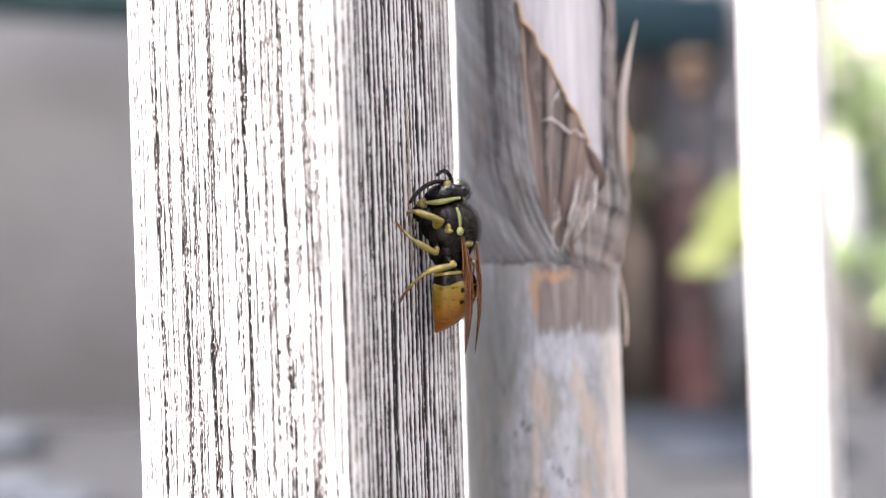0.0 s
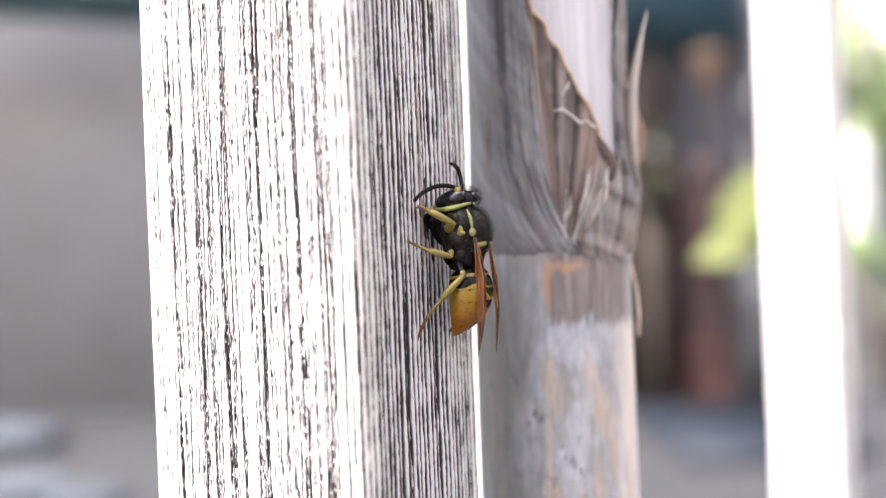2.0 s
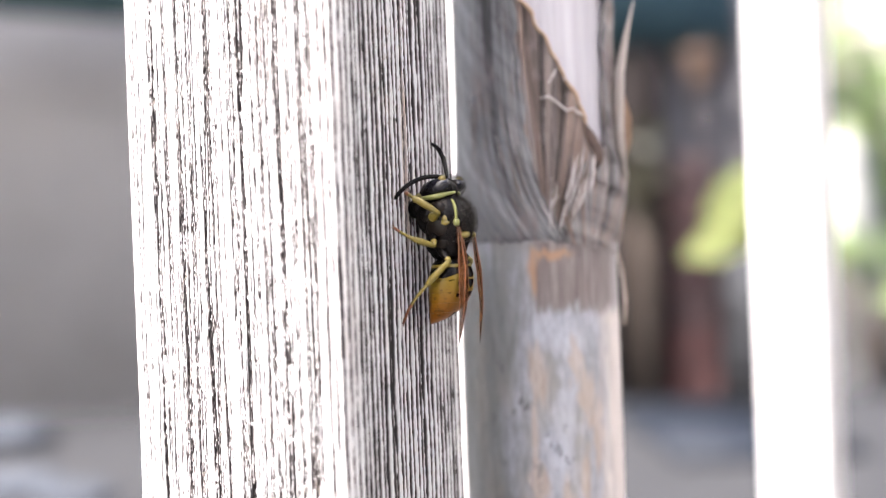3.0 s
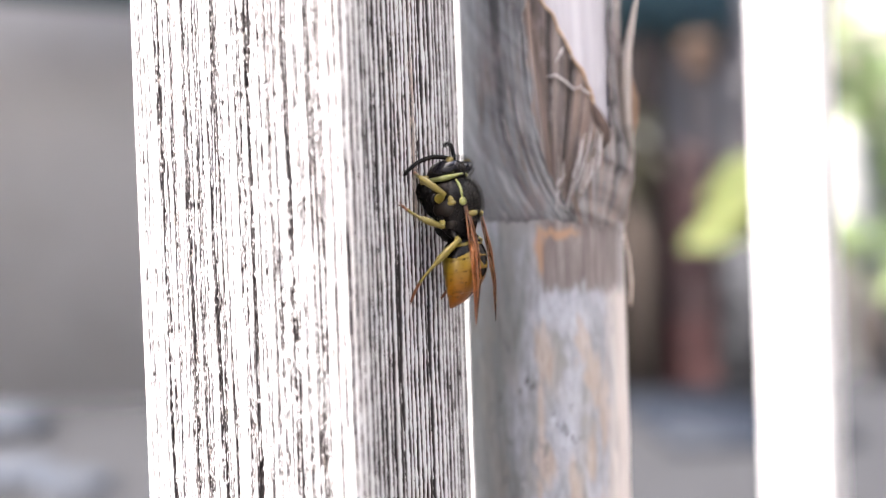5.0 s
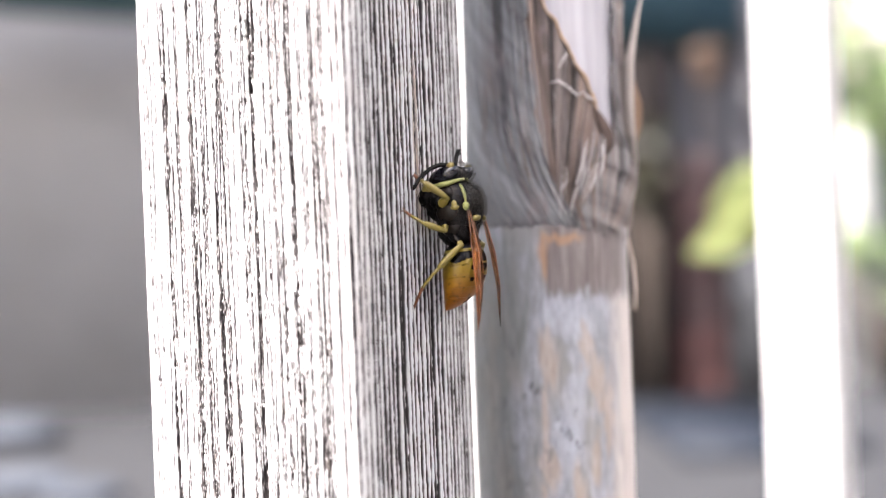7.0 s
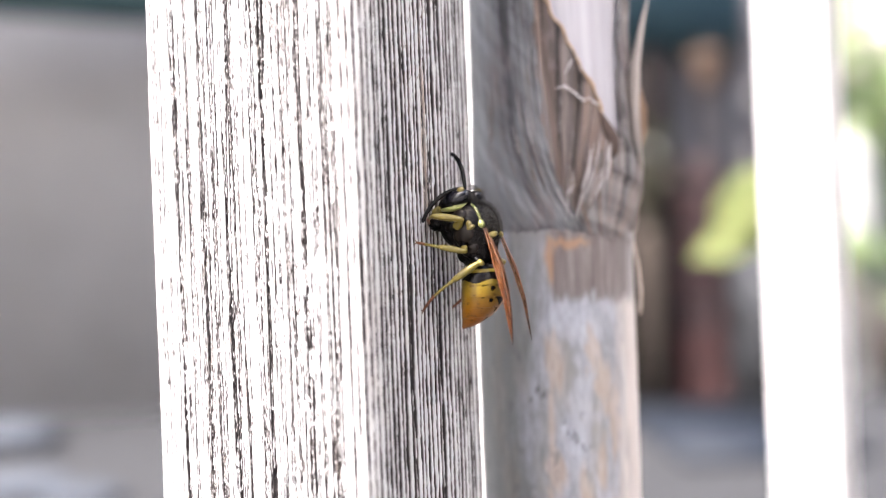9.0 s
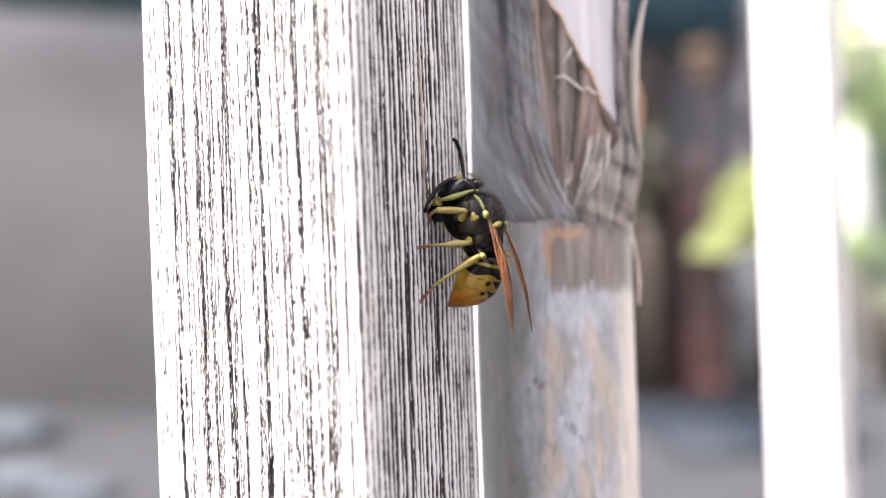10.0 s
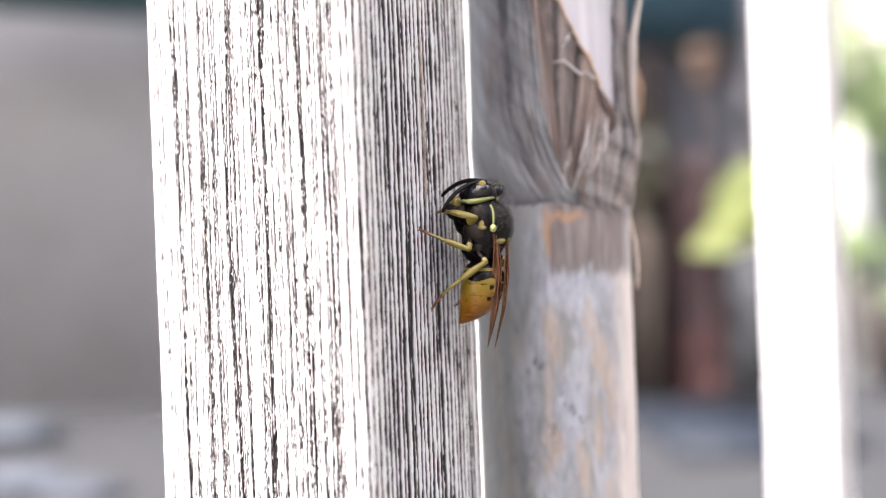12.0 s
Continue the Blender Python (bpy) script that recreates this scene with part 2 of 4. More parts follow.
# ---- mesh helpers (numbers in millimetres) ----
def vnoise(x, seed):
    """Smooth one-dimensional value noise, -1 to 1."""
    x = np.asarray(x, float) + seed * 17.31
    i = np.floor(x)
    f = x - i
    f = f * f * (3 - 2 * f)
    h = lambda k: np.modf(np.abs(np.sin(k * 127.1 + seed * 311.7) * 43758.5453))[0] * 2 - 1
    return h(i) * (1 - f) + h(i + 1) * f


def mesh_of(name, verts, faces, mats, index=None, smooth_faces=True):
    me = bpy.data.meshes.new(name)
    me.from_pydata([tuple(float(c) * MM for c in v) for v in verts], [], [tuple(f) for f in faces])
    for m in (mats if isinstance(mats, (list, tuple)) else [mats]):
        me.materials.append(m)
    if index is not None:
        me.polygons.foreach_set("material_index", index)
    me.polygons.foreach_set("use_smooth", [smooth_faces] * len(me.polygons))
    me.update()
    return me


def part(name, shape, mats, parent=None, label="", at=(0, 0, 0), index=None, smooth_faces=True):
    """One mesh object under a thing, or a thing of its own where parent is None. at: millimetres."""
    ob = new(name, mesh_of(name, shape[0], shape[1], mats, index, smooth_faces))
    ob.parent = parent
    ob.location = Vector(at) * MM
    return tagged(ob, label)


def thing(name, label, category, at=(0, 0, 0), group="", kind=""):
    ob = new(name)
    ob.empty_display_size = 0.005
    ob.location = Vector(at) * MM + Vector((0, 0, Z0))
    return tagged(ob, label, category, group, kind)


def ring_faces(rows, seg, closed=True):
    faces = []
    for r in range(rows - 1):
        for s in range(seg if closed else seg - 1):
            a, b = r * seg + s, r * seg + (s + 1) % seg
            faces.append((a, b, b + seg, a + seg))
    return faces


def loft(rings, seg=28):
    """Closed body along z; rings of (centre x, z, half depth x, half width y)."""
    verts, faces = [], ring_faces(len(rings), seg)
    for cx, z, a, b in rings:
        for s in range(seg):
            g = 2 * math.pi * s / seg
            verts.append((cx + a * math.cos(g), b * math.sin(g), z))
    k = len(verts)
    verts += [(rings[0][0], 0, rings[0][1]), (rings[-1][0], 0, rings[-1][1])]
    last = (len(rings) - 1) * seg
    for s in range(seg):
        faces.append((k, (s + 1) % seg, s))
        faces.append((k + 1, last + s, last + (s + 1) % seg))
    return verts, faces


def fine(rings, n=4):
    """Rings with smooth steps between."""
    r = np.array(rings, float)
    t = np.linspace(0, len(r) - 1, (len(r) - 1) * n + 1)
    out = []
    for x in t:
        i = min(int(x), len(r) - 2)
        f = x - i
        p0, p1, p2, p3 = r[max(i - 1, 0)], r[i], r[i + 1], r[min(i + 2, len(r) - 1)]
        out.append(0.5 * (2 * p1 + (p2 - p0) * f + (2 * p0 - 5 * p1 + 4 * p2 - p3) * f * f + (3 * p1 - p0 - 3 * p2 + p3) * f ** 3))
    return [tuple(o) for o in out]


def on_loft(rings, z, g, lift=0.03):
    """Point on a loft at height z, g degrees from the back (x) towards -y."""
    zs = [r[1] for r in rings]
    order = np.argsort(zs)
    col = [np.interp(z, np.array(zs)[order], np.array([r[k] for r in rings])[order]) for k in (0, 2, 3)]
    g = radians(g)
    return (col[0] + (col[1] + lift) * math.cos(g), -(col[2] + lift) * math.sin(g), z)


def blob(center, radii, seg=16, rows=10, power=1.0):
    verts = []
    for r in range(1, rows):
        p = math.pi * r / rows
        for s in range(seg):
            g = 2 * math.pi * s / seg
            verts.append((center[0] + radii[0] * math.sin(p) ** power * math.cos(g), center[1] + radii[1] * math.sin(p) ** power * math.sin(g),
                          center[2] + radii[2] * math.cos(p)))
    faces = [f[::-1] for f in ring_faces(rows - 1, seg)]
    k = len(verts)
    verts += [(center[0], center[1], center[2] + radii[2]), (center[0], center[1], center[2] - radii[2])]
    last = (rows - 2) * seg
    for s in range(seg):
        faces.append((k, s, (s + 1) % seg))
        faces.append((k + 1, last + (s + 1) % seg, last + s))
    return verts, faces


def tube(points, radii, seg=8, flat=1.0, side=(0, 1, 0)):
    """Tapered tube along points; flat squeezes it across the side direction."""
    pts = [Vector(p) for p in points]
    radii = radii if isinstance(radii, (list, tuple)) else [radii] * len(pts)
    verts, faces = [], ring_faces(len(pts), seg)
    for i, p in enumerate(pts):
        d = (pts[min(i + 1, len(pts) - 1)] - pts[max(i - 1, 0)]).normalized()
        u = d.cross(Vector(side))
        u = u.normalized() if u.length > 1e-4 else d.orthogonal().normalized()
        w = u.cross(d)
        for s in range(seg):
            g = 2 * math.pi * s / seg
            verts.append(tuple(p + u * (radii[i] * math.cos(g)) + w * (radii[i] * flat * math.sin(g))))
    k = len(verts)
    verts += [tuple(pts[0]), tuple(pts[-1])]
    last = (len(pts) - 1) * seg
    for s in range(seg):
        faces.append((k, (s + 1) % seg, s))
        faces.append((k + 1, last + s, last + (s + 1) % seg))
    return verts, faces


def join(*shapes):
    verts, faces = [], []
    for v, f in shapes:
        k = len(verts)
        verts += list(v)
        faces += [tuple(i + k for i in x) for x in f]
    return verts, faces


def box(x0, x1, y0, y1, z0, z1, bevel=0.0):
    bm = bmesh.new()
    bmesh.ops.create_cube(bm, size=1.0)
    for v in bm.verts:
        v.co = Vector((x0 + (v.co.x + 0.5) * (x1 - x0), y0 + (v.co.y + 0.5) * (y1 - y0), z0 + (v.co.z + 0.5) * (z1 - z0)))
    if bevel:
        bmesh.ops.bevel(bm, geom=bm.edges[:], offset=bevel, segments=2, affect="EDGES")
    verts = [tuple(v.co) for v in bm.verts]
    faces = [[v.index for v in f.verts] for f in bm.faces]
    bm.free()
    return verts, faces


# ---- setting ----
GROUND = -300.0


def ground():
    n = 60
    xs = np.sign(np.linspace(-1, 1, n)) * np.abs(np.linspace(-1, 1, n)) ** 4 * 60000
    verts, faces = [], []
    for y in xs:
        for x in xs:
            r = math.hypot(x, y)
            verts.append((x, y + 1500, GROUND + (noise.noise((x * 0.004, y * 0.004, 0)) * 6 if r < 6000 else 0)))
    for j in range(n - 1):
        for i in range(n - 1):
            faces.append((j * n + i, j * n + i + 1, (j + 1) * n + i + 1, (j + 1) * n + i))
    ob = part("ground", (verts, faces), SOIL)
    ob.location.z = Z0
    tagged(ob, "grey gravelly garden ground in the sun", "ground", kind="structure")


def house_wall():
    ob = part("wall_north", box(-3200, 730, 2000, 2200, GROUND - 50, 2300, 6), PLASTER)
    ob.location.z = Z0
    tagged(ob, "grey plastered house wall, out of focus", "wall", kind="structure")


def wall_pillar():
    ob = part("wall_pillar", box(-75, 75, -20, 60, 0, 370, 5), mottled("grey_concrete", (0.017, 0.018, 0.021), (0.023, 0.0245, 0.028), 14, 0.9))
    ob.matrix_basis = Matrix.Translation((0.655, 1.915, Z0 - 0.3)) @ pose(0, 0, 0, 0, 0, -17)
    tagged(ob, "short grey concrete pillar before the house wall", "pillar", kind="structure")


ground()
house_wall()
wall_pillar()


def darkening_boards():
    # Boards added to give the wall's right part its darker tone.
    root = thing("dark_boards_1", "grey boards added to darken the right part of the house wall", "door", (300, 1996, GROUND), kind="structure")
    for k in range(5):
        part("plank", box(k * 84, k * 84 + 81, -18, -2, 8, 1500, 3), PLANK, root)
    part("rail", box(5, 412, -40, -19, 1050, 1130, 4), PLANK, root)


darkening_boards()


def bounce_surfaces():
    """Added pale paving round the fence and a white wall beside the camera, both unseen, to bounce sunlight on the
    shaded sides.
    """
    slabs = part("pavement", box(-3000, 840, -4000, 900, GROUND - 40, GROUND + 12, 4), PAVING)
    slabs.location.z = Z0
    tagged(slabs, "added unseen pale paving that bounces sunlight upwards", "pavement", kind="structure")
    side = part("wall_bounce", box(850, 1050, -4000, 1000, GROUND - 50, 2400, 6), RENDER)
    side.location.z = Z0
    tagged(side, "added unseen white wall that bounces sunlight on the shaded sides", "wall", kind="structure")


bounce_surfaces()


def sky_blocker():
    # Unseen wall added behind the camera to weaken sky light on the cane's front.
    ob = part("wall_blocker", box(-2200, 840, -3200, -3000, GROUND - 50, 1900, 6), PLASTER)
    ob.location.z = Z0
    tagged(ob, "added unseen grey wall that holds back sky light", "wall", kind="structure")


sky_blocker()


def at_ground(ob):
    ob.location.z = Z0
    return ob


# ---- stakes ----
def stake(name, label, a, b, c, cols, grooves_ab, grooves_bc, fine_z, step, corner=0.9, seed=1, wobble=0.25, grooves_edge=(), scraped=()):
    """Weathered square stake of plan corners a, b, c (the fourth follows); grooves of (place, width, depth, seed) run along two faces."""
    a, b, c = (np.array(p, float) for p in (a, b, c))
    d = a + c - b
    poly = [a, b, c, d]
    pts, tags = [], []
    rad = corner if isinstance(corner, tuple) else (corner,) * 4
    for k in range(4):
        p, q = poly[k], poly[(k + 1) % 4]
        u = (q - p) / np.linalg.norm(q - p)
        length = np.linalg.norm(q - p)
        nrm = np.array([u[1], -u[0]])
        m = cols[k] if k < 2 else 8
        for t in np.linspace(rad[k], length - rad[(k + 1) % 4], m):
            pts.append((*(p + u * t), *nrm))
            tags.append((k, t))
        q2 = poly[(k + 2) % 4]
        u2 = (q2 - q) / np.linalg.norm(q2 - q)
        n2 = np.array([u2[1], -u2[0]])
        turn = rad[(k + 1) % 4]
        o = q - u * turn + u2 * turn
        for f in np.linspace(0, 1, 90 if turn > 1.5 else 10)[1:-1]:
            g = nrm * math.cos(f * math.pi / 2) + n2 * math.sin(f * math.pi / 2)
            pts.append((*(o + g * turn), *g))
            tags.append((4, turn * 1.57 * f) if k == 0 else (k, length - turn + turn * 1.57 * f))
    pts = np.array(pts)
    face = np.array([t[0] for t in tags])
    u = np.array([t[1] for t in tags])
    z0, z1 = fine_z
    zs = np.concatenate([np.linspace(GROUND - 40, z0, 25)[:-1], np.arange(z0, z1, step), np.linspace(z1, 620, 24)])
    depth = np.zeros((len(zs), len(u)))
    for k, grooves in ((0, grooves_ab), (1, grooves_bc), (4, grooves_edge)):
        on = face == k
        for place, width, deep, s in grooves:
            calm = 0.5 if k else 1.0
            drift = vnoise(zs * 0.045, s) * wobble * (0.32 if k else 1.0) + vnoise(zs * 0.3, s + 0.5) * wobble * 0.22 + vnoise(zs * 1.3, s + 0.7) * 0.03 + vnoise(zs * 3.1, s + 0.9) * 0.025 + vnoise(zs * 7.3, s + 1.9) * (0.0 if k else 0.018)
            env = np.clip(0.60 + 0.20 * (k == 1) + (0.55 * vnoise(zs * 0.06, s + 3) + 0.40 * vnoise(zs * 0.7, s + 5) + 0.45 * vnoise(zs * 2.2, s + 6)) * calm + (0.0 if k else 0.5) * vnoise(zs * 4.6, s + 7), 0, 1.25)
            wide = width * (1 + 0.30 * vnoise(zs * 0.4, s + 9) + 0.18 * vnoise(zs * 2.6, s + 8))
            prof = np.exp(-np.abs((u[None, on] - place - drift[:, None]) / wide[:, None]) ** (2.6 if k else 2.8))
            depth[:, on] = np.maximum(depth[:, on], prof * (deep * env)[:, None])
    rough = np.zeros_like(depth)
    for s in range(6):
        rough += vnoise(u * (1.2 + 0.9 * s) + seed + face * 9, s + 40)[None, :] * (0.035 / (1 + 0.4 * s))
    rng = np.random.RandomState(seed)
    rough += rng.uniform(-1, 1, rough.shape) * 0.024
    bow = vnoise(zs * 0.02, seed + 2) * 0.35 + vnoise(zs * 0.12, seed + 4) * 0.10
    move = rough - depth + 0.0
    verts = np.empty((len(zs), len(u), 3))
    verts[..., 0] = pts[None, :, 0] + pts[None, :, 2] * (move + bow[:, None] * 0.3)
    verts[..., 1] = pts[None, :, 1] + pts[None, :, 3] * (move + bow[:, None] * 0.3)
    verts[..., 2] = zs[:, None]
    n = len(u)
    faces = ring_faces(len(zs), n)
    flat = verts.reshape(-1, 3).tolist()
    faces += [tuple(range(n))[::-1], tuple(range((len(zs) - 1) * n, len(zs) * n))]
    ob = part(name, (flat, faces), WOOD)
    ob.location.z = Z0
    # Groove depth as a mask for the shade painted into the colour.
    groove_shade = ob.data.attributes.new("groove_shade", "FLOAT", "POINT")
    groove_shade.data.foreach_set("value", np.clip(depth / np.where(face > 0, 0.42, 0.40)[None, :], 0, 1).astype(np.float32).ravel())
    scrape = ob.data.attributes.new("scrape", "FLOAT", "POINT")
    strip = np.zeros_like(depth)
    for place, half, low, high in scraped:
        across = np.abs(u[None, :] - place - 0.12 * vnoise(zs * 0.5, seed + place)[:, None]) / half
        strip = np.maximum(strip, np.clip(1.6 - 1.4 * across, 0, 1) * np.clip(np.minimum(zs - low, high - zs) / 0.8, 0, 1)[:, None] * (face == 1)[None, :])
    scrape.data.foreach_set("value", strip.astype(np.float32).ravel())
    return tagged(ob, label, "stake", "stakes of the fence")


def lath_grooves(length, count, seed, wide, deep, even=False, start=0.0):
    rng = random.Random(seed)
    out = []
    for k in range(count):
        place = (k + 0.5 + rng.uniform(-0.13, 0.13)) * length / count if even else rng.uniform(0.4, length - 0.4)
        out.append((start + place, wide * (rng.uniform(0.82, 1.14) if even else rng.uniform(0.5, 1.4)), deep * (rng.uniform(0.8, 1.15) if even else rng.uniform(0.5, 1.2)), rng.uniform(0, 90)))
    return out


D1 = Vector((0.5236, 0.8520, 0))        # along the shaded face, away from the lens
NR = Vector((0.8520, -0.5236, 0))       # out of the shaded face
CORNER_B = Vector((-5.83, 76.0, 0))
left_main = [(1.2, 0.09, 0.30, 8.8), (3.75, 0.15, 0.48, 1.3), (7.0, 0.13, 0.42, 2.1), (7.5, 0.08, 0.30, 12.4), (10.1, 0.13, 0.42, 3.7), (10.7, 0.08, 0.30, 4.4), (13.15, 0.08, 0.36, 5.2),
             (14.4, 0.17, 0.52, 5.9), (15.1, 0.08, 0.30, 6.2), (17.2, 0.09, 0.44, 7.7), (18.6, 0.15, 0.46, 6.9), (19.3, 0.08, 0.28, 10.1), (21.0, 0.08, 0.28, 13.1),
             (5.4, 0.07, 0.22, 11.4), (8.8, 0.07, 0.22, 14.2), (12.0, 0.07, 0.22, 9.9), (16.3, 0.07, 0.24, 15.5)]
left_split = []
for place, width, deep, s_ in left_main:
    left_split += [(place + off * width * 8, width * 0.66, deep * f, s_ + 0.13 * off) for off, f in ((-0.17, 0.8), (0.0, 1.0), (0.15, 0.75))]
shade_grooves = []
for a_, w_, d_, s_ in lath_grooves(18.8, 28, 9, 0.172, 0.98, True):
    near = math.exp(-((a_ - 9.0) / 7.0) ** 2)          # the grain opens most in the middle of the face
    shade_grooves.append((a_, w_ * (0.86 + 0.14 * near), d_ * (0.80 + 0.2 * near), s_))
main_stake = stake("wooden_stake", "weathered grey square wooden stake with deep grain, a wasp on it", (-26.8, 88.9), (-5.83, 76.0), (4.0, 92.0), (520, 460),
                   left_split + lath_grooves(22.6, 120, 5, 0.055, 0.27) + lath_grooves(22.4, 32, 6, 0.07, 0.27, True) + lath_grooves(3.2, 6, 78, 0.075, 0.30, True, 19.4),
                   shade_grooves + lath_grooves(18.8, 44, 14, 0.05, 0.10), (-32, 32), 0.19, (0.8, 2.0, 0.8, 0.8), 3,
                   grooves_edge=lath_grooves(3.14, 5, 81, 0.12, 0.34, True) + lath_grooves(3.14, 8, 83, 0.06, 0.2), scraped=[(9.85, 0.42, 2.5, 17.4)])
main_stake.matrix_basis = Matrix.Translation((0, 0, Z0)) @ pose(0, 0, 0, 0, -0.30, 0)


def frayed_fibres():
    """Wood hair raised along the stake where the wasp has scraped it, and single hairs on the sunlit face."""
    rng = random.Random(12)
    out = []
    for k in range(170):
        if k < 110:
            s, z, n_ = rng.choice((9.6, 9.6, 9.8, 7.3, 5.2)) + rng.gauss(0, 0.2), rng.uniform(3, 24), NR
            p0 = CORNER_B + D1 * s
        else:
            s, z, n_ = rng.uniform(0.5, 23), rng.uniform(-26, 26), Vector((-0.5236, -0.8520, 0))
            p0 = CORNER_B + Vector((-0.8520, 0.5236, 0)) * s
        p0 = Vector((p0.x, p0.y, z)) + n_ * 0.02
        d = Vector((rng.gauss(0, 0.25), rng.gauss(0, 0.25), rng.choice((-1, 1)))) * rng.uniform(0.5, 1.5)
        lift = n_ * rng.uniform(0.08, 0.35)
        out.append(tube([tuple(p0), tuple(p0 + d * 0.5 + lift), tuple(p0 + d + lift * rng.uniform(0.2, 1.3))], [0.022, 0.018, 0.008], 4))
    tagged(part("raised_fibre", join(*out), TORN, main_stake, "raised pale wood fibres"), kind="stuff")


frayed_fibres()
stake("wooden_stake", "pale weathered wooden stake of the fence in full sun", (69.0, 200.5), (80.5, 193.4), (92.0, 212.1), (40, 40),
      lath_grooves(15, 10, 21, 0.25, 0.3), lath_grooves(19, 14, 22, 0.3, 0.4), (-80, 80), 3.0, 1.2, 7, 0.8)
# Made-up stake, placed to give the bright strip between main stake and cane.
stake("wooden_stake", "narrow pale wooden stake added behind the cane as a bright strip", (-4.0, 146.0), (10.5, 137.5), (13.5, 142.5), (40, 40),
      lath_grooves(16, 10, 31, 0.15, 0.1), lath_grooves(6, 5, 32, 0.2, 0.2), (-50, 50), 3.0, 0.9, 11, 0.4)


# ---- cane ----
CANE_AT = (13.25, 105.0)


def cane():
    root = thing("garden_cane", "weathered grey garden cane with a dry leaf sheath at its joint", "cane", (CANE_AT[0], CANE_AT[1], GROUND))
    seg = 220
    lift = -GROUND
    zs = np.concatenate([np.linspace(GROUND - 30, -36, 14)[:-1], np.arange(-36, 34, 0.3), np.linspace(34, 900, 24)])
    g = np.linspace(0, 2 * np.pi, seg, endpoint=False)
    r = 8.42 + 0.05 * vnoise(zs * 0.1, 3)[:, None] + 0.05 * vnoise(g * 6, 5)[None, :]
    r = r + (0.20 * np.exp(-((zs - 2.4) / 1.3) ** 2) - 0.25 * np.clip((zs - 3) / 20, 0, 1))[:, None]
    r = r + 0.03 * vnoise(zs[:, None] * 0.8 + 3 * vnoise(g * 9, 8)[None, :], 9) + 0.02 * vnoise(g * 40, 11)[None, :]
    below = 0.24 * np.clip((2.2 - zs) / 2, 0, 1)[:, None]      # the lower length is a little stouter and set off at the joint
    r = r + below
    v = np.empty((len(zs), seg, 3))
    v[..., 0], v[..., 1], v[..., 2] = r * np.sin(g)[None, :] - below, -r * np.cos(g)[None, :], (zs + lift)[:, None]
    culm = part("culm", (v.reshape(-1, 3).tolist(), [f[::-1] for f in ring_faces(len(zs), seg)]), CANE, root)
    deg = np.degrees((g + np.pi) % (2 * np.pi) - np.pi)[None, :] * np.ones((len(zs), 1))
    zz = zs[:, None] * np.ones((1, seg))
    rag = lambda a, f, s: vnoise(zz * f + 2.0 * vnoise(deg * 0.11, s + 1), s) * a

    def stain(at_a, at_z, half_a, half_z, s):
        d = np.hypot((deg - at_a + rag(half_a * 0.5, 0.8, s)) / half_a, (zz - at_z + vnoise(deg * 0.35, s + 4) * half_z * 0.5) / half_z)
        return np.clip((1.15 - d) / 0.5, 0, 1)

    low = -4.3 + 0.8 * vnoise(deg * 0.07, 4) + 0.5 * vnoise(deg * 0.33, 7) + 0.5 * vnoise(deg * 1.2, 17)
    collar = np.clip((zz - low) / 0.7, 0, 1) * np.clip((deg + 11 + rag(3, 0.5, 2)) / 4, 0, 1) * np.clip((72 - deg) / 20, 0, 1) * np.clip((3.2 - zz) / 0.5, 0, 1)
    peel = np.maximum(stain(-9.5, -0.4, 3.4, 2.6, 22), stain(4, 1.5, 15, 0.55, 25)) * np.clip((2.6 - zz) / 0.4, 0, 1)
    rubbed = np.zeros_like(zz)
    for at_a, at_z, half_a, half_z in ((-7, -10.4, 6, 3.3), (17, -9.4, 5, 2.6), (25, -12.6, 7, 3.0), (34, -16.2, 6, 4.2), (-9.8, -22.8, 8, 2.7), (-53, -14.5, 7, 8), (11.4, -24.8, 5, 3.2),
                                       (24, -21, 4, 3), (-12, -16, 2.5, 6), (-44, -26, 8, 6), (4, -33, 9, 4), (30, -31, 6, 5)):
        rubbed = np.maximum(rubbed, stain(at_a, at_z, half_a, half_z, at_a * 0.37 + 50))
    bloom = np.zeros_like(zz)
    for at_a, at_z, half_a, half_z in ((13, -6.6, 22, 2.4), (12, -14.5, 8, 4.5), (4, -20, 9, 5), (24, -26, 8, 5), (-20, -30, 10, 5)):
        bloom = np.maximum(bloom, stain(at_a, at_z, half_a, half_z, at_a * 0.53 + 20))
    # Right side by angle: cream colour plus painted light, ragged edge.
    cream_light = np.clip((deg - 33 + rag(7, 0.16, 71) + rag(3, 0.9, 73)) / 18, 0, 1) * np.clip((150 - deg) / 20, 0, 1) * np.clip((-3.5 - zz + rag(1.5, 0.5, 75)) / 2, 0.35, 1)
    mould = np.clip((-4 - deg + rag(14, 0.22, 81)) / 14, 0, 1) * np.clip((-4.5 - zz) / 5, 0, 1) * np.clip(0.75 + 0.8 * rag(1, 0.35, 83), 0, 1)
    mould = np.maximum(mould, 0.7 * stain(6, -19, 10, 5, 91))
    # Left side by angle: grey-green tint plus painted shade, ragged edge.
    green_shade = 0.75 * np.clip((-17 - deg + rag(12, 0.15, 95) + rag(5, 0.7, 97)) / 22, 0, 1) * np.clip((3 - zz) / 2, 0, 1)
    for key, val in (("collar", collar), ("green_shade", green_shade), ("peel", peel * 0.8), ("rubbed", rubbed * 0.8), ("cream_light", cream_light * 0.9), ("bloom", bloom * 0.46), ("mould", mould), ("stem", np.clip((zz - 6) / 2, 0, 1))):
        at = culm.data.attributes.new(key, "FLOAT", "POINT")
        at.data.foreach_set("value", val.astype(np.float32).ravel())

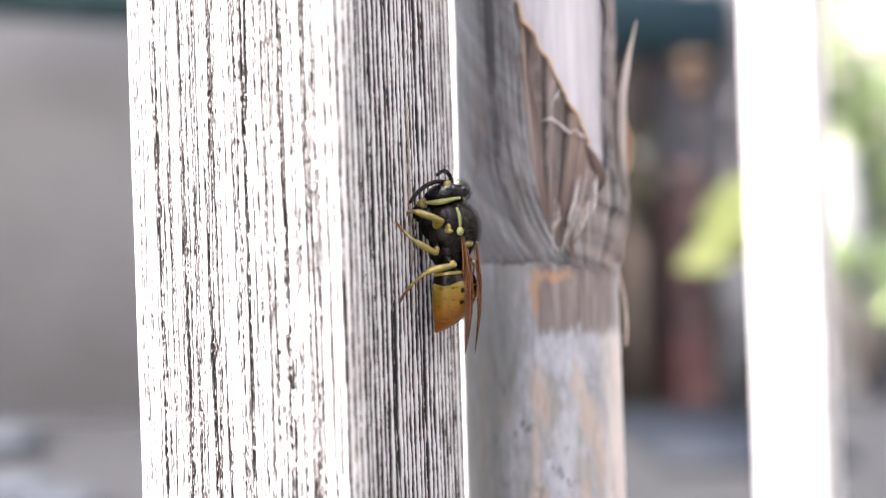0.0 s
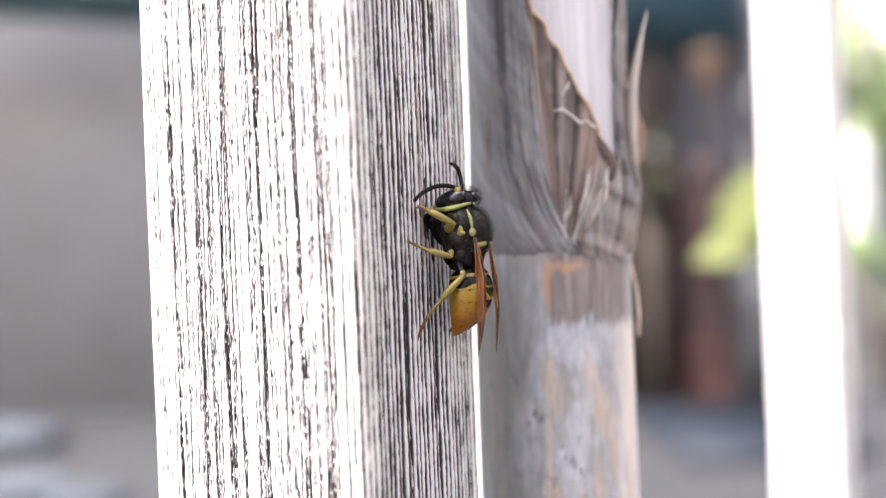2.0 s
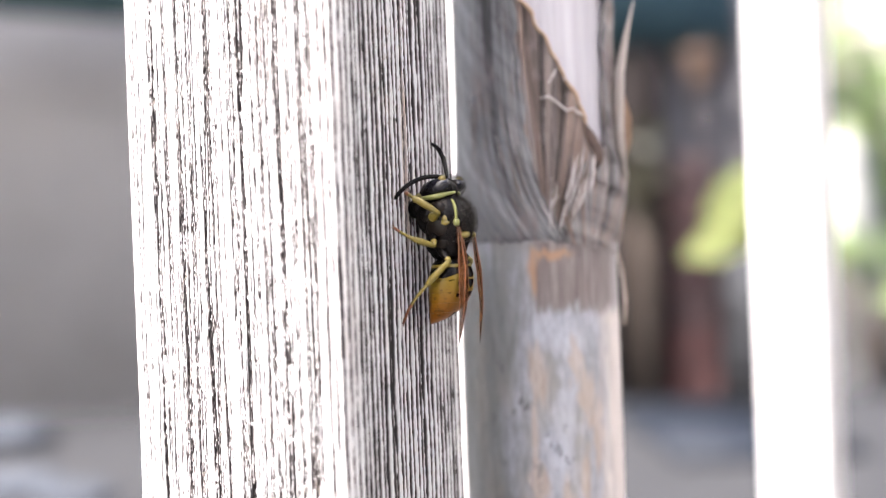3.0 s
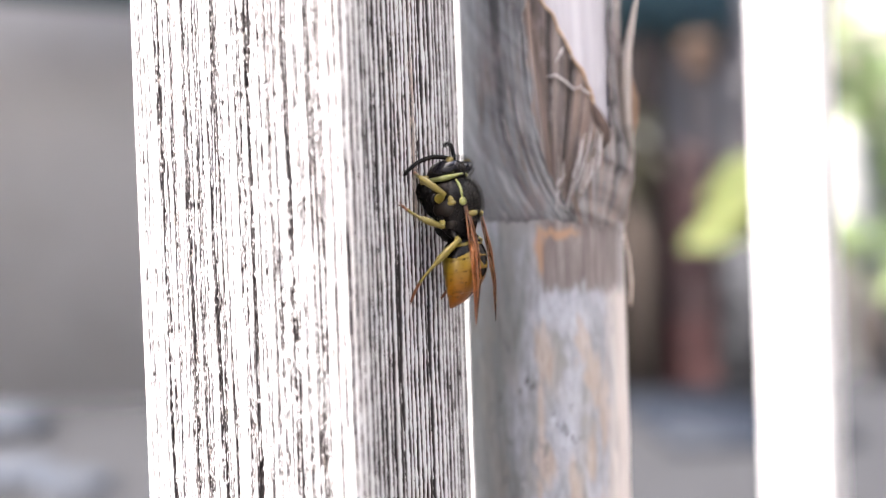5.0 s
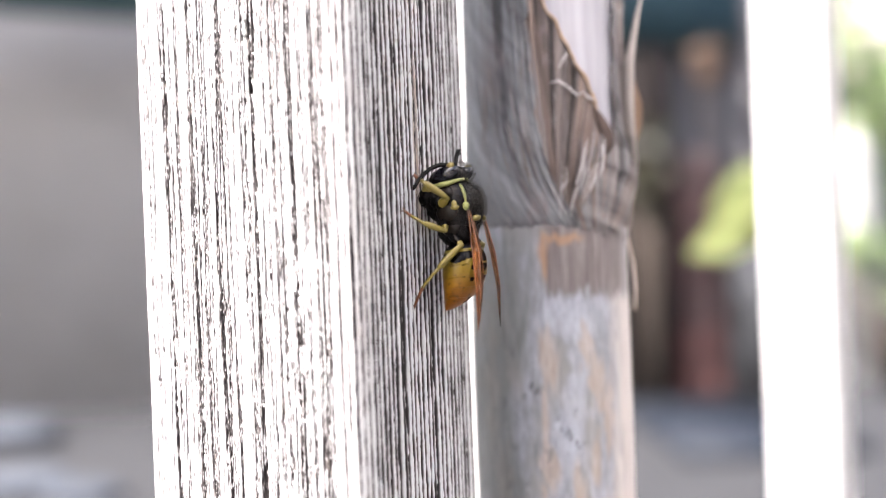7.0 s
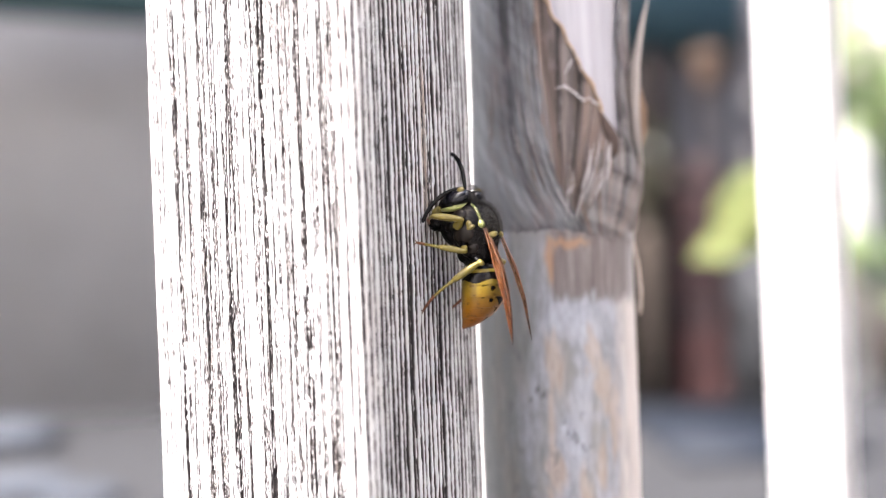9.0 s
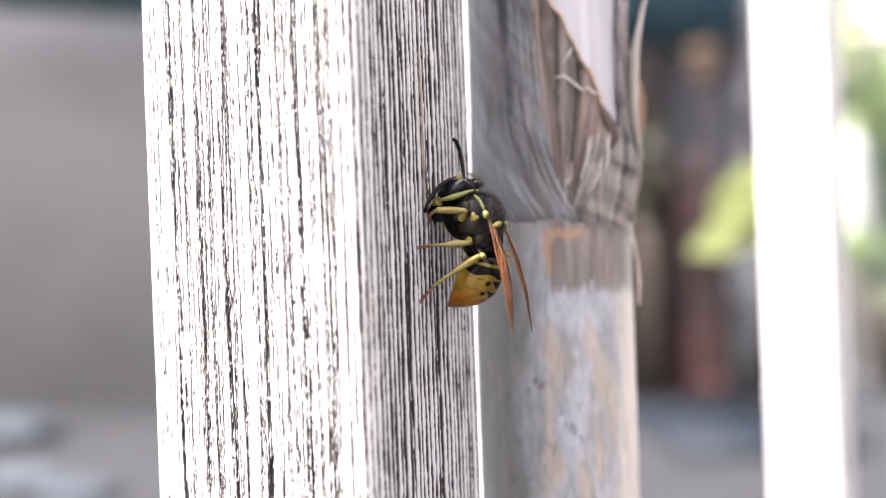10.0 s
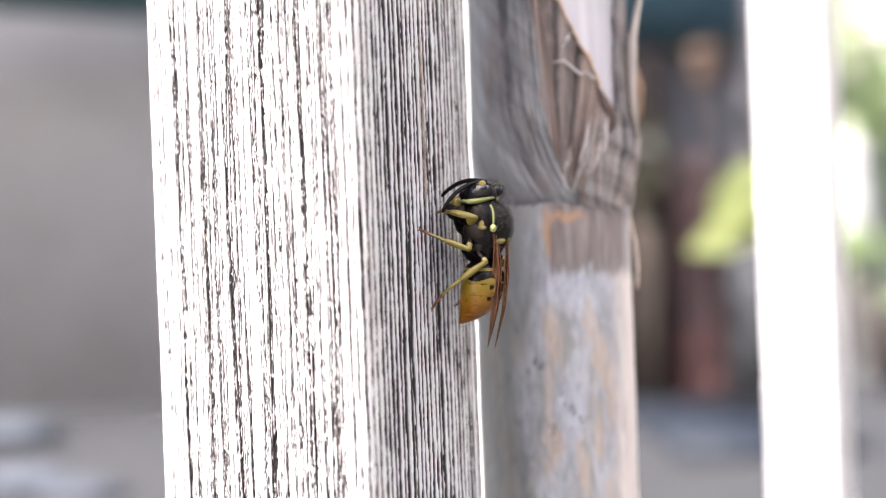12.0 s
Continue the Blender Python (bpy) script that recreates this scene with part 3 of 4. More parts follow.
    # dry sheath wrapped round the joint, torn open on one side
    def bulge(z, a):
        return (8.62 + 0.85 * np.exp(-((z - 8.5) / 4.5) ** 2) * (0.25 + 0.75 * np.clip(np.sin(np.radians(a)), 0, 1))
                + 0.25 * np.exp(-((z - 9.5) / 1.6) ** 2) * np.exp(-((a - 70) / 22) ** 2))

    def slant(z):
        return np.maximum(-80.0, 41.5 - (z - 12) * 3.4 + 1.6 * vnoise(np.asarray(z) * 0.7, 2) + 0.8 * vnoise(np.asarray(z) * 2.7, 4))

    gather = lambda z: 25 * np.exp(-(z - 4.6) / 7)                   # how far the grey fibres lean towards the joint
    spread = lambda k, z: k * (z + 2) / 16 - 2                       # brown fibres fan out from the joint

    def shell(name, a, z, radius, streak, tanned, label, thick=0.22):
        nz, ng = a.shape
        x, y = np.sin(np.radians(a)), -np.cos(np.radians(a))
        top = np.stack([radius * x, radius * y, z + lift], -1).reshape(-1, 3)
        low_ = np.stack([(radius - thick) * x, (radius - thick) * y, z + lift], -1).reshape(-1, 3)
        n = nz * ng
        j, i = np.meshgrid(np.arange(nz - 1), np.arange(ng - 1), indexing="ij")
        q0 = (j * ng + i).ravel()
        faces = np.stack([q0, q0 + 1, q0 + ng + 1, q0 + ng], -1).tolist()
        faces += [[c + n for c in q_[::-1]] for q_ in faces]
        for k in range(ng - 1):
            t_ = (nz - 1) * ng + k
            faces += [[k + 1, k, k + n, k + 1 + n], [t_, t_ + 1, t_ + 1 + n, t_ + n]]
        for k in range(nz - 1):
            s_, e_ = k * ng, k * ng + ng - 1
            faces += [[s_, s_ + ng, s_ + ng + n, s_ + n], [e_ + ng, e_, e_ + n, e_ + ng + n]]
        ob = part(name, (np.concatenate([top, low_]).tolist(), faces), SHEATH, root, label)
        for key, val in (("streak", streak), ("tan", tanned)):
            at_ = ob.data.attributes.new(key, "FLOAT", "POINT")
            at_.data.foreach_set("value", np.tile(np.clip(val, 0, 1).astype(np.float32).ravel(), 2))
        return ob

    def grid(lo, hi, z0, z1, nz, ng, ragged):
        z = np.linspace(z0, z1, nz)[:, None] * np.ones((1, ng))
        f = np.linspace(0, 1, ng)[None, :]
        a = lo(z[:, :1]) + (hi(z[:, :1]) - lo(z[:, :1])) * f
        fringe = ragged * (0.5 * vnoise(a * 0.05, 31) + 0.3 * vnoise(a * 0.21, 32) + 0.35 * vnoise(a * 0.9, 33))
        return a, z + fringe * np.clip(1 - (z - z0) / 1.6, 0, 1), f

    def fibrous(k, z, s):
        """Fibre tone along a fibre coordinate k, -1 to 1."""
        k = k + 0.5 * vnoise(z * 0.25 + k * 0.02, s)
        return 0.34 * vnoise(k * 0.16, s + 1) + 0.36 * vnoise(k * 0.42, s + 2) + 0.34 * vnoise(k * 0.95, s + 3) + 0.28 * vnoise(k * 2.1 + 0.3 * vnoise(z * 0.6, s + 7), s + 4) + 0.18 * vnoise(k * 0.5 + z * 0.5, s + 5)

    def cracks(k, z, s, pitch, width):
        """Thin dark splits along the fibres, opening and closing along their way."""
        k = k + 0.8 * vnoise(z * 0.22 + k * 0.05, s)
        return np.exp(-(vnoise(k / pitch, s + 1) / width) ** 2) * np.clip(0.35 + 1.2 * vnoise(z * 0.16 + k * 0.21, s + 2), 0, 1)

    # brown inner layer under the torn skin
    notch = lambda z: 9 * np.exp(-((z - 12.3) / 1.7) ** 2)
    a, z, f = grid(lambda z: -34 + 0 * z, lambda z: np.minimum(slant(z), np.where(z < 12, 44, 60)) - notch(z), 2.4, 36, 190, 190, 0.7)
    k = (a + 2) / (z + 2) * 16
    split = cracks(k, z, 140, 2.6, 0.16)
    # The tone paints shade into the splits of the lining.
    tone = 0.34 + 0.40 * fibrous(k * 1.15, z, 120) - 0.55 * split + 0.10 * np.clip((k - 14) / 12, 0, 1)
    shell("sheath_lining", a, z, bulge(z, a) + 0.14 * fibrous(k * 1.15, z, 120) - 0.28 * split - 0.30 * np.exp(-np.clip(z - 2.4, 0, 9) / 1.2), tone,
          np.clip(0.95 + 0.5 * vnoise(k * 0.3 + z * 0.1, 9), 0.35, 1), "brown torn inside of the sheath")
    # grey outer sheath whose fibres sweep down to the joint
    a, z, f = grid(lambda z: -150 + 0 * z, lambda z: np.minimum(-18 + gather(z) + 1.7 * vnoise(z * 0.45, 5) + 0.8 * vnoise(z * 1.6, 6), slant(z)), 2.7, 36, 170, 300, 0.5)
    k = a - gather(z)
    open_ = np.clip((k + 58) / 16, 0.12, 1)
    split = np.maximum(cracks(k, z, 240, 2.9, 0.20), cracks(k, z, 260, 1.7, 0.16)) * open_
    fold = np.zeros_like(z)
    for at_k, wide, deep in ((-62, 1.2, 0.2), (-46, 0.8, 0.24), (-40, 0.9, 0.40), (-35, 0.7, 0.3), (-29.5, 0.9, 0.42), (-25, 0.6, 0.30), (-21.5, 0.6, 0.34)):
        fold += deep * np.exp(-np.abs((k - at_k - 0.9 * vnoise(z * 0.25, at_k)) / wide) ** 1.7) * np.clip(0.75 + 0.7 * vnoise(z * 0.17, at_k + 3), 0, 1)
    # The tone paints shade into folds and splits, and darkens the lower rim.
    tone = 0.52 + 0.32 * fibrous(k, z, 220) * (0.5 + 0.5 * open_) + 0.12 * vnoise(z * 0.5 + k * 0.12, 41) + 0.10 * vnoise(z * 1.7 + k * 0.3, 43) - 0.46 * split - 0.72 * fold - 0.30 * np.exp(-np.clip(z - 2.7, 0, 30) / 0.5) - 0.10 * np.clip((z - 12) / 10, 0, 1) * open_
    edge = np.clip((f - 0.93) / 0.07, 0, 1)
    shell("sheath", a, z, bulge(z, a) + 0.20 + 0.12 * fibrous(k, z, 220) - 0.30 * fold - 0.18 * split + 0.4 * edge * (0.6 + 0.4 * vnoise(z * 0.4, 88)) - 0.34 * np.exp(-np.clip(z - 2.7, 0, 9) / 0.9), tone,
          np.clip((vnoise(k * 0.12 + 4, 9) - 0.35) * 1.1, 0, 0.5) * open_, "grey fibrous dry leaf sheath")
    # pale ragged strands on the torn side, rising into a flap
    lo = lambda z: np.where(z < 9.5, spread(29, z), spread(29, 9.5) + (50 - spread(29, 9.5)) * np.clip((z - 9.5) / 3.2, 0, 1) ** 1.4) + np.clip(z - 16, 0, 30) * 0.45 + 1.5 * vnoise(z * 0.8, 5)
    a, z, f = grid(lo, lambda z: 122 + 0 * z, 2.0, 34, 170, 150, 1.3)
    k = np.where(z < 60, (a - 30) * 12 / (np.minimum(z, 11) + 3), 0)
    split = cracks(k, z, 340, 3.6, 0.17)
    lump = vnoise(z * 0.55 + a * 0.03, 61) + 0.6 * vnoise(z * 1.6 + a * 0.07, 62)
    # Splits get painted shade on top of their carved depth.
    tone = 0.36 + 0.36 * fibrous(k * 0.8, z, 320) - 0.46 * split - 0.16 * lump
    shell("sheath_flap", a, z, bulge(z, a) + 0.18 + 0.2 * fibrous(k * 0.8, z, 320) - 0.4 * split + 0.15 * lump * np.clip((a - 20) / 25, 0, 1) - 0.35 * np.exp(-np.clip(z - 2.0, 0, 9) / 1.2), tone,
          np.clip(0.45 + 0.7 * vnoise(k * 0.35, 64), 0, 1), "pale ragged torn side of the dry sheath", 0.26)

    def on_sheath(a_, z_, out=0.35):
        r_ = float(bulge(np.float64(z_), np.float64(a_))) + out
        return (r_ * math.sin(radians(a_)), -r_ * math.cos(radians(a_)), z_ + lift)

    blade = tube([(8.7, -3.2, 9.0 + lift), (8.5, -3.6, 15.0 + lift), (8.8, -4.0, 20.5 + lift), (9.7, -4.2, 25.0 + lift), (10.6, -4.2, 28.5 + lift)],
                 [1.3, 1.2, 0.9, 0.5, 0.08], 10, 0.35, (1, 0.3, 0))
    part("dry_bract", blade, mottled("dry_bract", (0.2004, 0.167, 0.1461), (0.3674, 0.334, 0.3131), 700, 0.8, 0.0001, (1, 1, 0.1)), root, "dry pointed bract standing off the cane")
    brown = mottled("brown_scale", (0.1085, 0.06263, 0.03757), (0.2255, 0.1419, 0.09185), 700, 0.8, 0.0001, (1, 1, 0.15))
    dun = mottled("dun_fibre", (0.085, 0.062, 0.05), (0.17, 0.135, 0.115), 700, 0.8, 0.0001, (1, 1, 0.15))
    part("scale", tube([on_sheath(88, z_, o_) for z_, o_ in ((11.0, 0.2), (13.5, 1.0), (16.0, 1.25), (19.0, 0.7), (21.0, 0.2))], [0.2, 0.7, 0.8, 0.6, 0.1], 8, 0.4, (0.2, 1, 0)), brown, root, "brown dry scale")
    for a_, z_a, z_b, w_ in ((80, 4.0, 10.5, 0.7), (78, 1.5, -6.5, 0.16)):
        pts_ = [(rr * math.sin(radians(a_)), -rr * math.cos(radians(a_)), z_a + (z_b - z_a) * f_ + lift) for f_, rr in ((0, 8.5), (0.35, 9.0), (0.7, 9.15), (1, 9.0))]
        part("scale", tube(pts_, [0.1, w_ * 0.8, w_, 0.12], 8, 0.4, (0.2, 1, 0)), TORN, root, "dry torn scale at the joint")
    rim_z = np.arange(12.6, 34, 0.5)
    rim = tube([(8.80 * math.sin(radians(float(slant(z_)))), -8.80 * math.cos(radians(float(slant(z_)))), z_ + lift) for z_ in rim_z], [0.10 + 0.10 * abs(float(vnoise(z_, 3))) for z_ in rim_z], 6)
    part("sheath_edge", rim, mottled("tan_edge", (0.2505, 0.1586, 0.09602), (0.4175, 0.3006, 0.2087), 900, 0.8, 0.0001), root, "tan torn edge of the sheath")
    # A solid dark piece stands for the shaded gap under the sheath.
    hollow = tube([on_sheath(a_, z_, -0.05) for a_, z_ in ((29, 15.0), (33, 13.6), (37, 12.2), (37, 11.0), (33, 9.8))], [0.15, 0.6, 0.85, 0.75, 0.2], 8)
    part("gap_shade", hollow, mottled("gap_shade_brown", (0.02923, 0.02004, 0.0167), (0.0835, 0.05427, 0.04342), 900, 0.9, 0.0001), root, "dark brown piece painted as the shaded gap under the torn sheath")

    pale = mottled("pale_fibre", (0.2839, 0.263, 0.2588), (0.4676, 0.4425, 0.4425), 900, 0.8, 0.0001)
    for path_, thick in (([(-2.5, 17.3), (3, 17.5), (9.2, 16.8), (15, 16.0), (20, 16.4)], 0.11), ([(27, 15.6), (23, 15.8), (19.6, 16.3)], 0.13), ([(33, 11.6), (30.5, 9.6), (29.5, 8.6), (27, 7.6)], 0.12),
                         ([(1.5, 6.2), (3.5, 6.8), (6.5, 7.4)], 0.11), ([(3.5, 18.8), (7, 19.8), (9, 20.3)], 0.12)):
        part("fibre", tube([on_sheath(a_, z_, 0.45) for a_, z_ in path_], [thick * 0.5] + [thick] * (len(path_) - 2) + [thick * 0.35], 6), pale, root, "loose pale fibre")
    rng = random.Random(77)
    strands = ([], [])
    for q in range(84):
        if q < 54:
            k_ = rng.uniform(8, 46)
            z_a = rng.uniform(3.2, 8)
            pts_ = [on_sheath(spread(k_, z_) + rng.uniform(-0.5, 0.5), z_, rng.uniform(0.22, 0.5)) for z_ in np.linspace(z_a, min(z_a + rng.uniform(2, 6), 13.5), 5)]
        else:
            k_ = rng.uniform(-60, -19)
            z_a = rng.uniform(3.5, 18)
            pts_ = [on_sheath(k_ + float(gather(z_)) + rng.uniform(-0.3, 0.3), z_, rng.uniform(0.22, 0.36)) for z_ in np.linspace(z_a, z_a + rng.uniform(2, 6), 5)]
        t_ = rng.uniform(0.03, 0.07)
        strands[q % 3 > 0].append(tube(pts_, [t_ * 0.4, t_, t_, t_, t_ * 0.3], 5))
    tagged(part("loose_fibre", join(*strands[0]), pale, root, "fine pale fibres on the sheath"), kind="stuff")
    tagged(part("loose_fibre", join(*strands[1]), dun, root, "fine brown fibres on the sheath"), kind="stuff")


cane()


# ---- garden behind ----
def timber_post(x0, x1, y0, y1, top, label):
    at_ground(tagged(part("timber_post", box(x0, x1, y0, y1, GROUND - 20, top, 4), DARKWOOD), label, "post"))


# The post stands partly in sun; its near-black colour carries the shade.
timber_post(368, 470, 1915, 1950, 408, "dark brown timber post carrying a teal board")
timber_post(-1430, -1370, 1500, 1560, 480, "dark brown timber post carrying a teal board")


def teal_board():
    root = thing("teal_board", "dark teal painted board resting on timber posts", "board", (0, 0, 0))
    ob = part("plank", box(-980, 1120, -15, 15, -3, 150, 4), TEAL, root)
    root.matrix_basis = Matrix.Translation(Vector((-450, 1735, 447)) * MM + Vector((0, 0, Z0))) @ pose(0, 0, 0, 0, 2.25, 12.6)


teal_board()


def brick_pier():
    root = thing("brick_pier", "narrow pier of dark red bricks against the house wall", "pier", (521, 1945, GROUND))
    part("core", box(-38, 38, -38, 38, 0, 488), MORTAR, root)
    shared = mesh_of("brick", *box(-43, 43, -43, 43, 0, 62, 4), BRICK, None, False)
    for k in range(7):
        ob = new("brick", shared)
        ob.parent = root
        ob.matrix_basis = Matrix.Translation((random.uniform(-2, 2) * MM, random.uniform(-2, 2) * MM, (4 + k * 70) * MM)) @ pose(0, 0, 0, 0, 0, random.uniform(-2, 2))


brick_pier()


def hanging_pot():
    root = thing("hanging_pot", "small terracotta pot hanging from a teal board", "pot", (556, 1905, 325))
    prof = [(0, 0), (26, 0), (30, 20), (36, 56), (40, 58), (41, 74), (36, 75), (33, 60), (24, 6), (0, 5)]
    seg = 24
    verts = [(r * math.cos(2 * math.pi * s / seg), r * math.sin(2 * math.pi * s / seg), z) for r, z in prof for s in range(seg)]
    part("pot", (verts, ring_faces(len(prof), seg)), CLAY, root)
    for s in (-1, 1):
        part("wire", tube([(s * 38, 0, 70), (s * 10, 18, 105), (0, 22, 122)], 1.2, 6), DARKWOOD, root)


hanging_pot()


def leaf_shape(length, width, bend=0.2, n=7):
    verts, faces = [], []
    for k in range(n + 1):
        t = k / n
        w = width * 0.5 * math.sin(math.pi * t ** 0.8) ** 0.9 + 0.02 * width
        drop = -bend * length * t * t
        verts += [(-w, length * t, drop + 0.18 * w), (0, length * t, drop), (w, length * t, drop + 0.18 * w)]
    for k in range(n):
        a = k * 3
        faces += [(a, a + 1, a + 4, a + 3), (a + 1, a + 2, a + 5, a + 4)]
    return verts, faces


def placed(shape, m):
    return [tuple(m @ Vector(v)) for v in shape[0]], shape[1]


def turned(x, y, z, direction, roll=0.0):
    """A leaf's pose: its length along the direction, millimetres."""
    d = Vector(direction).normalized()
    side = d.cross(Vector((0, 0, 1))).normalized()
    m = Matrix((side, d, side.cross(d))).transposed().to_4x4()
    return Matrix.Translation((x, y, z)) @ m @ Matrix.Rotation(radians(roll), 4, "Y")


def sprig():
    """A young shoot whose sunlit leaves reach past the bright stake."""
    root = thing("leafy_shoot", "young garden shoot with lime green leaves in sun", "plant", (228, 600, GROUND))
    top = -GROUND
    part("stem", tube([(0, 0, -20), (2, 4, 120), (-3, 2, 240), (-4, 0, top + 20), (-10, 0, top + 60)], [3, 2.6, 2.2, 1.6, 0.6], 8), BARK, root)
    leaves = [(-4, 0, top + 18, (-0.86, -0.1, -0.17), 77, 36, 60), (-4, 0, top + 38, (-0.86, 0.2, -0.18), 52, 38, 70), (-4, 0, top + 28, (-0.85, -0.2, -0.30), 68, 32, 50),
              (-4, 0, top + 12, (-0.8, 0.35, -0.25), 50, 22, 10), (-4, 0, top + 70, (-0.4, -0.35, 0.5), 40, 22, -35), (-6, 0, top + 44, (0.6, 0.2, 0.4), 36, 18, 0)]
    for x, y, z, d, length, width, roll in leaves:
        part("leaf", placed(leaf_shape(length, width), turned(x, y, z, d, roll)), LIME, root)


sprig()


def bush(name, label, at, radius, height, count, leaf, mat_, seed, low_leaf=0.1):
    rng = random.Random(seed)
    root = thing(name, label, "shrub", (at[0], at[1], GROUND))
    limbs, crown = [], []
    for k in range(9):
        g = rng.uniform(0, 6.28)
        tip = Vector((math.cos(g) * radius * rng.uniform(0.3, 0.8), math.sin(g) * radius * rng.uniform(0.3, 0.8), height * rng.uniform(0.55, 0.98)))
        mid = tip * 0.5 + Vector((rng.uniform(-20, 20), rng.uniform(-20, 20), height * 0.1))
        limbs.append(tube([(0, 0, -10), tuple(mid), tuple(tip)], [7, 4.5, 1.5], 7))
        for q in range(count // 9):
            p = mid.lerp(tip, rng.uniform(low_leaf, 1.08)) + Vector([rng.gauss(0, radius * 0.16) for _ in range(3)])
            d = Vector((rng.uniform(-1, 1), rng.uniform(-1, 1), rng.uniform(-0.5, 0.7)))
            crown.append(placed(leaf_shape(leaf * rng.uniform(0.6, 1.2), leaf * 0.5 * rng.uniform(0.7, 1.2)), turned(*p, d, rng.uniform(-60, 60))))
    part("trunk", join(*limbs), BARK, root)
    tagged(part("leaves", join(*crown), mat_, root), kind="stuff")


bush("garden_shrub", "sunlit light green garden shrub, out of focus", (960, 2260), 270, 760, 600, 60, GREEN, 4)
bush("garden_shrub", "low light green shrub before a white stone", (850, 1830), 95, 330, 140, 46, GREEN, 9, 0.75)
bush("garden_shrub", "olive climbing shrub below a board, with shade put into its dark colour", (415, 1875), 50, 690, 90, 40, OLIVE, 6, 0.75)


def rock(name, label, center, radii, mat_, seed):
    v, f = blob((0, 0, 0), radii, 22, 14)
    out = []
    for p in v:
        q = Vector(p)
        k = 1 + 0.16 * noise.noise(Vector((q.x / radii[0] + seed, q.y / radii[1], q.z / radii[2])) * 1.4) + 0.05 * noise.noise(Vector((q.x / radii[0], q.y / radii[1] + seed, q.z / radii[2])) * 4)
        out.append(tuple(q * k))
    ob = part(name, (out, f), mat_)
    ob.location = Vector((center[0], center[1], GROUND + radii[2] * 0.75)) * MM + Vector((0, 0, Z0))
    tagged(ob, label, "stone", "stones on the ground")


rock("garden_stone", "pale bluish rounded stone lying on gravel", (-745, 1640), (80, 60, 28), STONE, 1)
rock("garden_stone", "pale bluish flat stone lying on gravel", (-590, 1290), (85, 60, 18), STONE, 2)
rock("garden_stone", "pale bluish rounded stone lying on gravel", (-470, 1230), (50, 45, 14), STONE, 5)
rock("garden_boulder", "large white limestone boulder in full sun", (1290, 2650), (190, 150, 180), WHITESTONE, 3)


def standing_stone():
    rng = random.Random(8)
    rings = fine([(0, -30, 62, 46), (3, 60, 66, 48), (-2, 190, 58, 44), (2, 320, 50, 40), (0, 430, 44, 36), (1, 490, 36, 28), (3, 522, 20, 15), (3, 532, 4, 4)], 3)
    v, f = loft(rings, 20)
    v = [(x * (1 + 0.09 * noise.noise((x * 0.02, y * 0.02, z * 0.012))), y * (1 + 0.09 * noise.noise((x * 0.02, y * 0.02, z * 0.012 + 7))), z + rng.uniform(-2, 2)) for x, y, z in v]
    ob = part("standing_stone", (v, f), WHITESTONE)
    ob.location = Vector((882, 2010, GROUND)) * MM + Vector((0, 0, Z0))
    tagged(ob, "tall rounded white limestone block in full sun", "stone")


standing_stone()
at_ground(tagged(part("slate_slab", box(330, 600, 1330, 1790, GROUND - 3, GROUND + 16, 4), SLATE), "blue-grey slate slab lying on the ground", "slab"))


def far_garden_wall():
    ob = part("wall_east", box(700, 5200, 4600, 4900, GROUND - 50, 1300, 10), mottled("peach_render", (0.2087, 0.1879, 0.1586), (0.2839, 0.2505, 0.2171), 6, 0.9))
    at_ground(tagged(ob, "pale peach garden wall in full sun", "wall", kind="structure"))


far_garden_wall()
for k, (x, y, rr, h) in enumerate([(1500, 4000, 420, 1500), (2500, 5600, 900, 2300), (4200, 6200, 1000, 2600), (300, 6800, 900, 3200)]):
    bush("garden_tree", "leafy green garden tree far behind, out of focus", (x, y), rr, h, 270, 150, GREEN, 20 + k)


# ---- wasp ----
def smooth_rows(rows):
    """A function of time through rows of (seconds, values), gentle at the turning points."""
    ts = [r[0] for r in rows]
    vals = np.array([r[1:] for r in rows], float)
    step = np.diff(ts)[:, None]
    sec = np.diff(vals, axis=0) / step
    slope = np.zeros_like(vals)
    for k in range(1, len(ts) - 1):
        same = sec[k - 1] * sec[k] > 0
        slope[k] = np.where(same, 2 * sec[k - 1] * sec[k] / np.where(same, sec[k - 1] + sec[k], 1), 0)

    def at(t):
        k = int(np.clip(np.searchsorted(ts, t, "right") - 1, 0, len(ts) - 2))
        h = ts[k + 1] - ts[k]
        f = min(max((t - ts[k]) / h, 0), 1)
        return ((2 * f ** 3 - 3 * f ** 2 + 1) * vals[k] + (f ** 3 - 2 * f ** 2 + f) * h * slope[k]
                + (3 * f ** 2 - 2 * f ** 3) * vals[k + 1] + (f ** 3 - f ** 2) * h * slope[k + 1])
    return at


